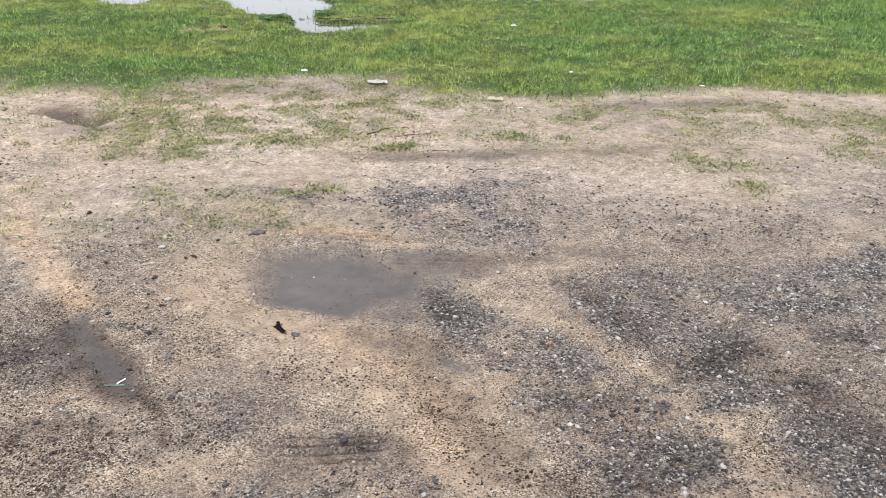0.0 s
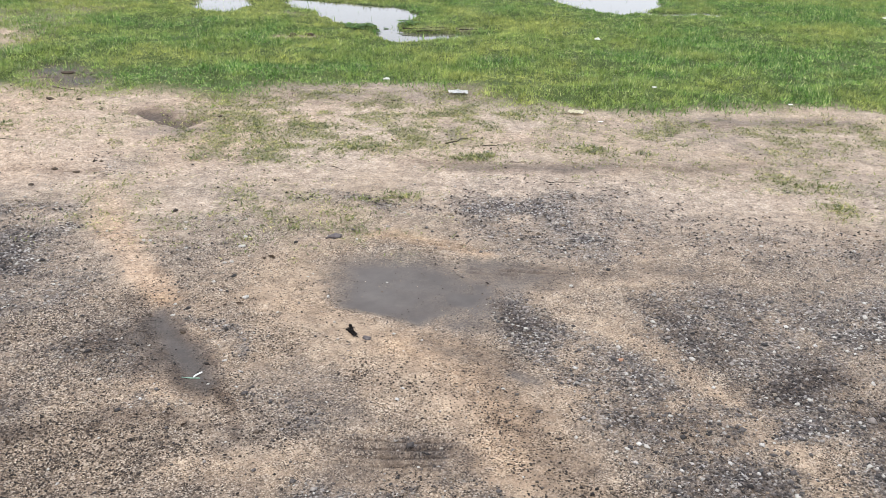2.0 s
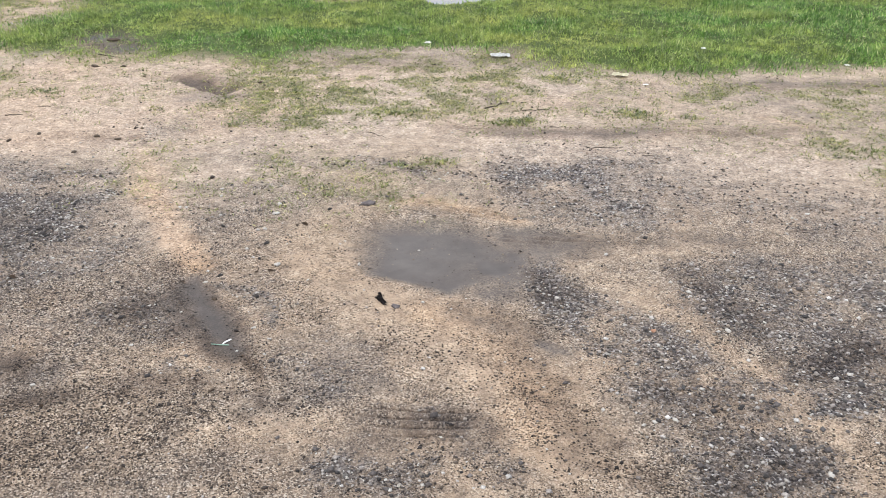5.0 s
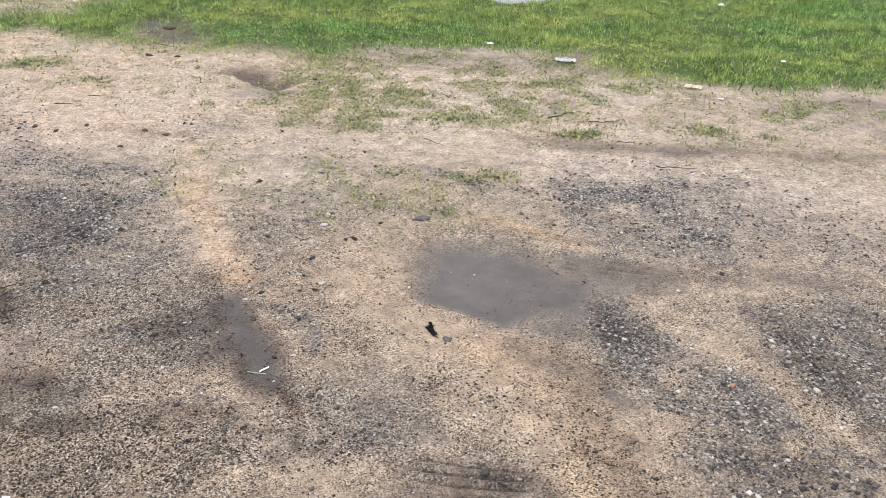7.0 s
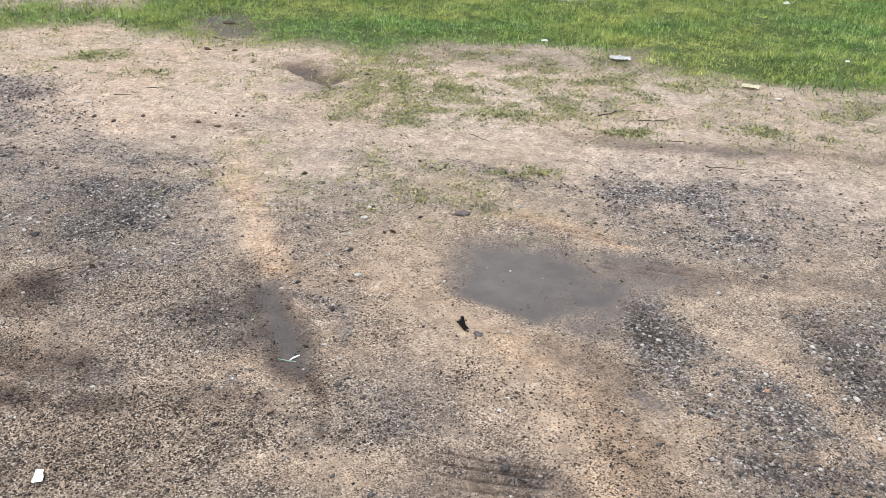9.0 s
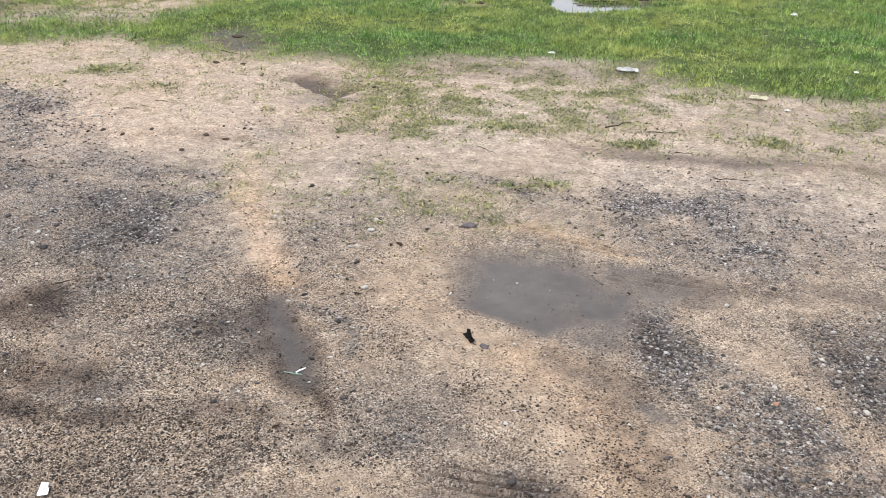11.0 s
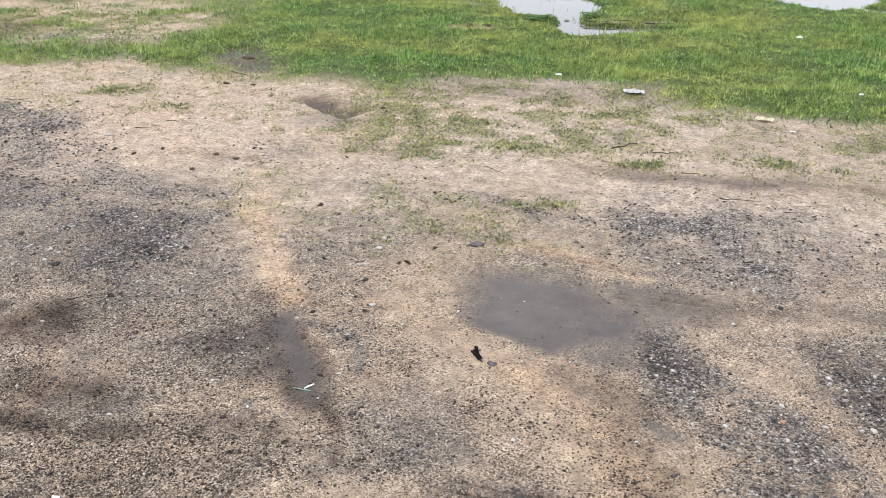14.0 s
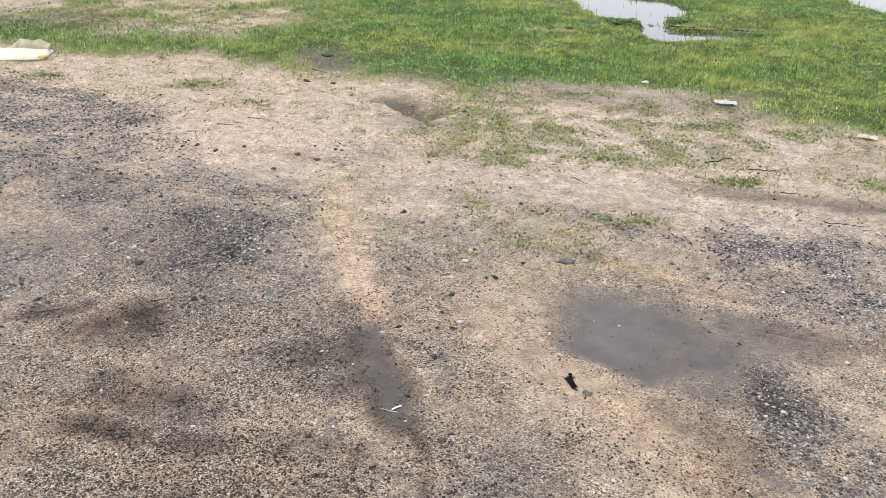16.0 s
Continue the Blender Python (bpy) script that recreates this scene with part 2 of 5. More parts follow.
    def gravel_share(self):
        x, y = self.x0, self.y0
        g = self.most(
            # the band that starts at the mud pool
            (0.8, self.patch(0.07, (-0.10, 3.04), (0.02, 3.06), (0.14, 2.84), (0.25, 2.71), (0.37, 2.67), (0.46, 2.57), (0.55, 2.48), (0.61, 2.38), (0.70, 2.29), (0.74, 2.17), (0.81, 2.06), (0.85, 1.97), (0.84, 1.83), (0.47, 1.77), (0.38, 1.97), (0.33, 2.14), (0.25, 2.25), (0.17, 2.38), (0.09, 2.52), (0.00, 2.68), (-0.08, 2.85))),
            (1.0, self.streak(0.03, 0.05, (-0.04, 2.95), (0.04, 2.75), (0.14, 2.56))),
            (1.0, self.streak(0.04, 0.06, (0.32, 2.59), (0.48, 2.47), (0.55, 2.34))),
            (1.0, self.streak(0.06, 0.07, (0.40, 2.12), (0.57, 2.08), (0.70, 2.13), (0.73, 2.25))),
            (0.95, self.streak(0.06, 0.08, (0.62, 1.91), (0.80, 1.89))),
            # the wide blue-grey sheet
            (0.75, self.patch(0.12, (0.51, 3.05), (0.77, 3.18), (1.13, 3.14), (1.52, 3.22), (2.06, 3.48), (3.21, 3.66), (1.79, 1.71), (1.09, 1.74), (1.07, 1.96), (1.10, 2.15), (1.04, 2.26), (0.94, 2.19), (0.85, 2.25), (0.82, 2.42), (0.73, 2.55), (0.62, 2.62), (0.54, 2.77))),
            (1.0, self.streak(0.05, 0.07, (0.59, 2.95), (0.65, 2.79), (0.73, 2.75), (0.75, 2.63))),
            (1.0, self.streak(0.05, 0.07, (0.83, 2.40), (0.96, 2.42), (1.12, 2.56), (1.09, 2.64))),
            (1.0, self.streak(0.03, 0.05, (0.85, 2.19), (0.98, 2.26))),
            (1.0, self.streak(0.08, 0.1, (1.23, 2.31), (1.43, 2.42), (1.58, 2.35))),
            (1.0, self.streak(0.08, 0.1, (1.12, 2.01), (1.25, 1.99), (1.29, 1.86))),
            (0.9, self.streak(0.04, 0.07, (1.44, 3.01), (1.61, 2.97), (1.73, 2.83))),
            # thin grey gravel beyond the pool
            (0.68, self.patch(0.14, (-0.38, 4.06), (-0.05, 4.35), (0.41, 4.39), (0.58, 4.21), (0.72, 3.85), (0.66, 3.60), (0.37, 3.44), (0.12, 3.44), (-0.08, 3.45), (-0.26, 3.62))),
            (0.36, self.patch(0.2, (-0.43, 4.09), (-0.05, 4.41), (0.57, 4.47), (0.88, 4.30), (1.29, 4.08), (1.86, 3.96), (1.68, 3.46), (1.16, 3.49), (0.75, 3.49), (0.12, 3.39), (-0.25, 3.55))),
            (0.7, self.streak(0.05, 0.1, (0.01, 3.55), (0.33, 3.58), (0.62, 3.69))),
            (0.65, self.streak(0.05, 0.1, (1.06, 3.61), (1.25, 3.57))), (0.45, self.streak(0.05, 0.12, (0.89, 3.98), (1.06, 3.90))),
            (0.6, self.streak(0.04, 0.08, (1.01, 3.53), (1.21, 3.53))), (0.5, self.streak(0.12, 0.2, (1.72, 3.73), (2.10, 3.97), (2.49, 4.15))),
            (0.72, self.streak(0.06, 0.1, (-1.20, 3.97), (-1.01, 4.10), (-0.81, 4.03), (-0.60, 3.88))), (0.8, self.streak(0.02, 0.05, (-1.46, 3.64), (-1.36, 3.68))),
            (0.6, self.streak(0.05, 0.08, (-0.59, 3.98), (-0.42, 3.91))), (0.5, self.streak(0.05, 0.1, (-1.51, 3.24), (-1.36, 3.37))),
            # dark gravel along the other side of the rusty lane
            (0.62, self.patch(0.14, (-2.85, 2.94), (-2.74, 3.42), (-2.38, 3.46), (-2.12, 3.35), (-2.00, 3.17), (-1.95, 2.95), (-1.96, 2.78), (-1.99, 2.57), (-2.11, 2.47), (-2.29, 2.74), (-2.48, 2.72), (-2.61, 2.59))),
            (0.9, self.streak(0.06, 0.09, (-2.40, 3.31), (-2.23, 3.37), (-2.12, 3.50))), (0.85, self.streak(0.05, 0.08, (-2.31, 3.15), (-2.12, 3.18))),
            (0.7, self.streak(0.04, 0.07, (-2.46, 3.70), (-2.19, 3.74))),
            (0.6, self.patch(0.15, (-3.37, 2.21), (-3.18, 2.71), (-3.03, 2.92), (-2.64, 2.60), (-2.56, 2.31), (-2.59, 2.18), (-2.80, 1.80))),
            (0.55, self.patch(0.2, (-7.17, 4.24), (-5.64, 4.92), (-5.09, 4.73), (-4.66, 4.77), (-3.93, 4.65), (-3.29, 4.16), (-2.96, 3.78), (-2.44, 3.71), (-2.19, 3.74), (-2.08, 3.55), (-2.41, 3.47), (-2.82, 3.53), (-2.90, 3.09), (-3.59, 3.08), (-4.05, 2.31))),
            (0.7, self.patch(0.3, (-9.11, 5.98), (-7.83, 6.89), (-6.99, 6.97), (-6.37, 6.77), (-6.48, 6.39), (-6.31, 5.89), (-7.27, 4.74))), (0.5, self.patch(0.25, (-6.28, 6.83), (-5.48, 6.93), (-4.99, 6.88), (-5.15, 6.50), (-5.76, 6.47))),
            (0.75, self.streak(0.07, 0.1, (-4.68, 4.43), (-4.52, 4.67), (-4.12, 4.55))), (0.75, self.streak(0.06, 0.1, (-3.97, 3.50), (-3.69, 3.74), (-3.44, 3.92))), (0.7, self.streak(0.07, 0.1, (-3.75, 3.22), (-3.43, 3.32), (-3.45, 3.45))),
            (0.75, self.streak(0.05, 0.08, (-2.97, 3.25), (-2.77, 3.42), (-2.43, 3.31))),
            (0.5, self.patch(0.1, (-2.38, 2.66), (-2.26, 2.81), (-1.92, 3.04), (-1.69, 2.95), (-1.79, 2.71), (-1.97, 2.60), (-2.14, 2.50))),
            (0.45, self.streak(0.06, 0.1, (-1.58, 2.39), (-1.48, 2.50), (-1.33, 2.32))),
            # small clusters
            (0.8, self.streak(0.025, 0.04, (-1.23, 2.67), (-1.09, 2.63), (-0.99, 2.54), (-0.94, 2.43))), (0.5, self.streak(0.04, 0.07, (-0.86, 2.18), (-0.70, 2.16), (-0.66, 2.08))),
            (0.6, self.streak(0.03, 0.05, (-1.21, 2.12), (-1.10, 2.10))), (0.6, self.streak(0.03, 0.05, (-2.09, 2.65), (-1.95, 2.62))), (0.5, self.streak(0.04, 0.05, (-1.19, 2.09), (-1.11, 2.10))),
            (0.65, self.streak(0.06, 0.07, (-0.53, 1.73), (-0.40, 1.70), (-0.25, 1.77))), (0.6, self.streak(0.05, 0.06, (-0.17, 1.83), (-0.05, 1.78))), (0.5, self.streak(0.03, 0.05, (-0.31, 2.00), (-0.20, 1.93))),
            (0.55, self.streak(0.05, 0.08, (-2.52, 4.67), (-2.33, 4.36), (-2.28, 4.16))), (0.6, self.streak(0.03, 0.05, (-2.66, 2.82), (-2.54, 2.81))))
        g = g * (1 - 0.92 * self.streak(0.04, 0.05, (-2.12, 3.81), (-1.89, 3.45), (-1.60, 3.08), (-1.39, 2.84)))
        return np.clip(g * (0.86 + 0.5 * fbm(x, y, 4.0, 3, 31) + 0.5 * fbm(x, y, 9.0, 3, 32)), 0, 1)

    def silt(self):
        return self.once("silt", self.silt_share)

    def silt_share(self):
        x, y = self.x0, self.y0
        pool = np.minimum(self.patch(0.035, (-0.94, 3.49), (-0.84, 3.03), (-0.72, 2.87), (-0.58, 2.83), (-0.47, 2.79), (-0.37, 2.76), (-0.28, 2.85), (-0.19, 2.93), (-0.01, 3.16), (-0.06, 3.79)), self.patch(0.11, (-0.76, 3.23), (-0.73, 3.04), (-0.70, 2.80), (-0.56, 2.73), (-0.35, 2.68), (-0.25, 2.79), (-0.20, 2.97), (-0.11, 3.13), (-0.23, 3.23), (-0.40, 3.33), (-0.55, 3.34), (-0.68, 3.30)))
        m = np.clip(pool * (0.97 + 0.18 * fbm(x, y, 4.5, 4, 33, 0.6)), 0, 1)
        rim = self.most((0.8, self.patch(0.07, (-0.33, 2.86), (-0.24, 2.68), (-0.10, 2.74), (-0.07, 2.93), (-0.07, 3.14), (-0.21, 3.19), (-0.28, 3.08))),
                        (0.62, self.patch(0.07, (-0.29, 3.31), (-0.09, 3.35), (0.19, 3.35), (0.38, 3.33), (0.30, 3.20), (-0.00, 3.08), (-0.17, 3.04))), (0.45, self.streak(0.03, 0.08, (0.28, 3.30), (0.50, 3.30), (0.79, 3.38))),
                        (0.5, self.streak(0.04, 0.06, (-0.73, 3.19), (-0.62, 3.33), (-0.47, 3.39))), (0.5, self.streak(0.03, 0.06, (-0.32, 2.62), (-0.15, 2.54))),
                        (0.55, self.streak(0.02, 0.04, (-0.00, 2.44), (0.08, 2.41))), (0.6, self.streak(0.02, 0.035, (-0.01, 2.45), (0.04, 2.41))), (0.4, self.streak(0.03, 0.05, (0.22, 2.19), (0.29, 2.16))),
                        (0.3, self.patch(0.07, (-0.58, 1.98), (-0.36, 2.05), (-0.21, 2.06), (-0.11, 2.04), (-0.06, 1.92), (-0.53, 1.77))), (0.35, self.streak(0.04, 0.07, (-0.83, 2.19), (-0.67, 2.17), (-0.61, 2.10))),
                        (0.4, self.streak(0.02, 0.04, (-1.28, 2.02), (-1.16, 2.00))), (0.4, self.streak(0.03, 0.05, (-1.60, 1.91), (-1.47, 1.91))), (0.3, self.streak(0.04, 0.06, (-1.82, 2.31), (-1.71, 2.31))),
                        (0.3, self.streak(0.06, 0.08, (-0.83, 2.00), (-0.67, 1.94))), (0.32, self.patch(0.1, (-0.95, 2.31), (-0.61, 2.42), (-0.45, 2.12), (-0.61, 2.00), (-0.79, 1.99))), (0.45, self.streak(0.05, 0.08, (-1.93, 2.27), (-1.76, 2.09), (-1.75, 1.97))), (0.35, self.streak(0.04, 0.08, (-2.24, 1.98), (-2.08, 1.98))),
                        (0.4, self.streak(0.05, 0.07, (-1.64, 2.01), (-1.56, 2.02))), (0.4, self.streak(0.07, 0.1, (-2.96, 2.69), (-2.92, 2.77))))
        m = np.maximum(m, rim * (0.8 + 0.6 * fbm(x, y, 5.0, 3, 37)))
        m = np.maximum(m, 0.95 * self.patch(0.06, (-1.39, 2.64), (-1.36, 2.73), (-1.30, 2.69), (-1.22, 2.57), (-1.11, 2.45), (-1.05, 2.35), (-0.99, 2.27), (-1.00, 2.19), (-1.08, 2.25), (-1.22, 2.40)))
        m = np.maximum(m, 0.6 * self.patch(0.08, (-1.44, 2.50), (-1.39, 2.64), (-1.20, 2.40), (-1.08, 2.24), (-1.24, 2.32)))
        # mud along the lawn's edge and in its hollows
        far = self.most((0.28, self.patch(0.2, (-1.96, 5.91), (-1.93, 6.47), (-1.74, 6.62), (-1.31, 6.61), (-0.86, 6.69), (-0.39, 6.62), (0.11, 6.28), (0.07, 6.14), (-0.35, 6.14), (-1.01, 6.01), (-1.49, 5.85))),
                        (0.5, self.streak(0.06, 0.12, (1.17, 5.94), (1.73, 6.06), (2.42, 6.12))), (0.6, self.streak(0.07, 0.1, (1.28, 5.64), (1.43, 5.50), (1.53, 5.33))), (0.4, self.streak(0.06, 0.1, (-0.49, 5.52), (-0.42, 5.23))),
                        (0.95, self.streak(0.18, 0.14, (-3.90, 6.67), (-3.48, 6.25))), (0.5, self.streak(0.05, 0.1, (-0.36, 4.66), (0.10, 4.70), (0.56, 4.83))),
                        # the gully's mud colour also deepens the painted shade behind its lip
                        (0.5, self.streak(0.1, 0.14, (2.73, 5.84), (3.02, 5.51))), (0.4, self.streak(0.1, 0.15, (1.88, 4.88), (2.09, 4.79))), (0.6, self.gully(0.15, 0.1)),
                        (0.5, self.streak(0.1, 0.15, (-2.38, 5.05), (-2.16, 5.09))))
        return np.maximum(m, far * (0.85 + 0.5 * fbm(x, y, 3.5, 3, 38)))

    def damp(self):
        return self.once("damp", self.damp_shade_share)

    def damp_shade_share(self):
        x, y = self.x0, self.y0
        m = self.most(
            (0.35, self.silt()), (0.35, self.streak(0.05, 0.12, (-0.62, 2.96), (-0.40, 2.94))),
            (0.32, self.patch(0.08, (-0.26, 3.29), (-0.09, 3.34), (0.19, 3.34), (0.38, 3.33), (0.30, 3.21), (-0.00, 3.09), (-0.17, 3.06))), (0.4, self.streak(0.03, 0.1, (0.30, 3.30), (0.60, 3.33), (0.83, 3.33))),
            (0.5, self.streak(0.02, 0.05, (-0.13, 3.27), (-0.08, 3.20))),
            (0.95, self.patch(0.06, (-1.47, 2.68), (-1.32, 2.73), (-1.21, 2.57), (-1.07, 2.41), (-0.97, 2.24), (-1.00, 2.17), (-1.14, 2.25), (-1.32, 2.44))), (0.6, self.streak(0.06, 0.12, (-1.49, 2.42), (-1.38, 2.54), (-1.24, 2.35))), (0.55, self.streak(0.06, 0.1, (-1.50, 2.76), (-1.40, 2.66))),
            (0.75, self.streak(0.015, 0.03, (-1.00, 2.23), (-0.91, 2.14), (-0.82, 1.98))), (0.5, self.streak(0.03, 0.05, (-1.08, 2.03), (-0.93, 2.02))),
            (0.6, self.streak(0.07, 0.12, (-2.26, 2.29), (-2.06, 2.29))), (0.75, self.streak(0.07, 0.12, (-1.94, 1.99), (-1.77, 2.02))), (0.95, self.streak(0.04, 0.06, (-1.86, 1.85), (-1.77, 1.87))),
            (0.85, self.streak(0.07, 0.1, (-2.23, 2.32), (-2.18, 2.41), (-2.05, 2.32))), (0.75, self.streak(0.07, 0.1, (-1.86, 2.04), (-1.71, 2.03))), (1.0, self.streak(0.05, 0.07, (-1.87, 1.83), (-1.74, 1.86))),
            (0.55, self.streak(0.04, 0.06, (-1.58, 1.89), (-1.47, 1.90))), (0.45, self.streak(0.06, 0.1, (-1.25, 2.01), (-1.15, 2.00))),
            (0.4, self.patch(0.1, (-0.56, 1.99), (-0.36, 2.05), (-0.21, 2.05), (-0.11, 2.03), (-0.06, 1.92), (-0.53, 1.77))),
            (0.42, self.streak(0.06, 0.1, (-0.30, 2.64), (-0.17, 2.59), (-0.04, 2.52))), (0.35, self.streak(0.05, 0.08, (0.14, 1.91), (0.32, 1.82))), (0.34, self.streak(0.07, 0.1, (-0.11, 2.45), (0.08, 2.11), (0.22, 1.97))),
            (0.15, self.patch(0.1, (0.34, 2.28), (0.60, 2.35), (0.74, 2.22), (0.81, 1.96), (0.84, 1.83), (0.51, 1.78), (0.38, 1.99))), (0.5, self.streak(0.04, 0.08, (-0.05, 2.95), (0.05, 2.78))),
            (0.4, self.streak(0.06, 0.1, (0.61, 2.93), (0.74, 2.71))), (0.4, self.streak(0.08, 0.1, (0.85, 2.40), (1.10, 2.56))), (0.4, self.streak(0.12, 0.15, (1.25, 2.28), (1.32, 1.99))),
            (0.6, self.streak(0.06, 0.12, (-0.36, 4.66), (0.10, 4.68), (0.56, 4.80))), (0.5, self.streak(0.04, 0.12, (0.56, 4.80), (1.08, 4.84), (1.49, 4.96))), (0.5, self.streak(0.04, 0.1, (-0.68, 4.71), (-0.43, 4.64))),
            # sand ridge's shaded near side, and the gully's wet, shaded foot, painted dark
            (0.45, self.streak(0.08, 0.14, (1.21, 5.92), (1.73, 6.03), (2.41, 6.07))), (0.4, self.streak(0.04, 0.08, (-2.82, 4.20), (-2.39, 4.25))), (1.0, self.gully(0.16, 0.12)),
            (0.22, self.patch(0.2, (-1.96, 5.91), (-1.93, 6.47), (-1.31, 6.61), (-0.39, 6.62), (0.11, 6.28), (-0.35, 6.14), (-1.01, 6.01))), (1.0, self.streak(0.2, 0.15, (-3.90, 6.67), (-3.48, 6.25))),
            (0.6, self.streak(0.05, 0.06, (-2.53, 2.27), (-2.42, 2.39))), (0.5, self.streak(0.3, 0.4, (-7.47, 6.17), (-6.63, 6.46), (-6.58, 7.01))),
            (0.15, self.patch(0.15, (-2.85, 2.94), (-2.74, 3.42), (-2.38, 3.46), (-2.12, 3.35), (-1.95, 2.95), (-1.99, 2.57), (-2.11, 2.47), (-2.48, 2.72))),
            # soaked puddle banks; all ground nearer than 2.1 m a little darker
            (0.7, self.water(0.35)), (0.15, ease((2.1 - y) / 0.5)))
        m = m * np.clip(1.0 + 0.85 * fbm(x, y, 4.0, 5, 34, 0.65), 0.25, 1.4) + 0.45 * self.gravel() * np.clip(fbm(x, y, 2.6, 4, 35, 0.6), 0, 1)
        # tyre marks: the grooves between the ribs are darkened
        m = m + 0.6 * np.clip(-self.tread(*TREAD_NEAR) - 0.25, 0, 1) + 0.5 * np.clip(-self.tread(*TREAD_ARC) - 0.35, 0, 1)
        m = m + 0.6 * np.clip(-self.tread(*TREAD_SIDE) - 0.3, 0, 1) + 0.5 * np.clip(-self.tread(*TREAD_TAIL) - 0.3, 0, 1)
        return np.clip(m, 0, 1)

    def water(self, grow=0.0):
        return self.once(("water", grow), lambda: self.water_share(0.1 + grow))

    def water_share(self, soft):
        kept = self.x, self.y
        self.x, self.y = self.x0 + 0.07 * fbm(self.x0, self.y0, 3.5, 4, 81), self.y0 + 0.1 * fbm(self.x0, self.y0, 3.5, 4, 82)
        m = self.patch(soft, (-3.11, 10.93), (-2.50, 10.22), (-2.10, 9.64), (-1.72, 9.50), (-1.61, 9.37), (-1.54, 8.86), (-1.42, 8.56), (-1.16, 8.62), (-1.11, 8.99), (-1.36, 9.21), (-1.44, 9.49), (-1.36, 9.83), (-1.26, 10.37), (-1.59, 10.84), (-2.08, 10.96), (-2.74, 11.24), (-3.08, 11.37))
        m = self.most((1.0, m), (1.0, self.streak(0.14, soft, (-1.18, 8.84), (-0.81, 8.96), (-0.54, 9.10))), (0.7, self.patch(soft, (-4.46, 11.42), (-3.97, 10.19), (-3.63, 9.92), (-3.43, 10.15), (-3.56, 10.90), (-3.92, 11.58))),
                      (1.0, self.patch(soft, (0.33, 13.65), (0.42, 12.14), (0.59, 11.70), (0.97, 11.14), (1.23, 10.88), (1.55, 11.25), (1.83, 11.93), (2.00, 14.17), (1.30, 15.56))), (0.6, self.streak(0.1, soft, (1.73, 11.25), (2.43, 11.34))))
        self.x, self.y = kept
        return m

    def turf(self, whole=False):
        edge = self.patch(0.22, (-60, 5.6), (-6.9, 5.75), (-5.5, 5.7), (-5.1, 5.85), (-4.6, 6.2), (-4.1, 5.95), (-3.5, 5.88), (-2.84, 5.98), (-2.45, 6.05), (-2.14, 5.75),
                          (-1.99, 6.35), (-1.65, 6.6), (-1.03, 6.8), (-0.41, 6.62), (-0.05, 6.18), (0.33, 6.12), (0.95, 6.2), (1.62, 6.4), (2.33, 6.6), (3.2, 6.5),
                          (60, 6.5), (60, 200), (-60, 200))
        bare = self.patch(0.3, (-9.5, 6.4), (-6.6, 6.5), (-5.8, 6.35), (-4.9, 6.7), (-4.65, 7.3), (-5.0, 8.3), (-6.0, 9.0), (-8.5, 8.8)) * ease(0.95 + 0.9 * fbm(self.x0, self.y0, 2.5, 4, 45))
        bare = np.maximum(bare, self.streak(0.2, 0.15, (-3.85, 6.5), (-3.42, 6.08)))
        bare = np.maximum(bare, self.streak(0.2, 0.15, (-3.86, 6.57), (-3.47, 6.29)))
        bare = np.maximum(bare, 0.8 * self.streak(0.1, 0.12, (-2.5, 8.5), (-2.2, 8.6)))
        bare = np.maximum(bare, 0.85 * self.streak(0.06, 0.14, (-1.05, 9.3), (-0.55, 9.4)))
        bare = np.maximum(bare, 0.6 * self.streak(0.05, 0.14, (-2.6, 9.9), (-3.1, 10.1)))
        edge = edge * (1 - 0.3 * ease((-4.5 - self.x0) / 0.5))
        if whole:
            return edge * (1 - 0.9 * bare)
        ragged = ease(1.75 + 1.5 * fbm(self.x0, self.y0, 3.0, 4, 44, 0.65))
        return edge * (1 - 0.9 * bare) * ragged

    def weed(self):
        x, y = self.x0, self.y0
        m = 0.9 * self.streak(0.28, 0.35, (-1.95, 5.1), (-1.4, 5.1), (-0.9, 5.4))
        m = np.maximum(m, 0.85 * self.streak(0.35, 0.3, (-2.0, 5.6), (-1.2, 6.1), (-0.4, 6.2)))
        m = np.maximum(m, 0.75 * self.streak(0.1, 0.12, (-0.24, 5.72), (0.16, 6.0)))
        m = np.maximum(m, 0.7 * self.streak(0.25, 0.3, (0.5, 5.6), (0.9, 5.6), (2.4, 5.9)))
        m = np.maximum(m, 0.6 * self.streak(0.15, 0.2, (1.8, 5.0), (1.75, 4.3)))
        m = np.maximum(m, 0.36 * self.streak(0.3, 0.35, (-2.0, 3.8), (-1.2, 3.75), (-0.8, 3.6)))
        m = np.maximum(m, 0.45 * self.streak(0.05, 0.1, (-0.87, 4.01), (-0.47, 4.12)))
        m = np.maximum(m, 0.7 * self.streak(0.06, 0.12, (-4.2, 5.17), (-3.96, 5.38)))
        m = np.maximum(m, 0.5 * self.streak(0.12, 0.15, (-3.58, 4.9), (-3.19, 5.1)))
        m = np.maximum(m, 0.6 * self.streak(0.04, 0.08, (-0.4, 4.78), (-0.18, 4.86)))
        m = np.maximum(m, 0.45 * self.streak(0.04, 0.08, (-1.12, 4.86), (-0.9, 4.9)))
        m = np.maximum(m, 0.6 * self.streak(0.1, 0.15, (-5.3, 5.0), (-5.1, 4.9)))
        m = np.maximum(m, 0.9 * self.streak(0.7, 0.5, (-7.2, 7.2), (-5.6, 7.4)))
        m = np.maximum(m, 0.17 * ease((y - 4.2) / 0.8))
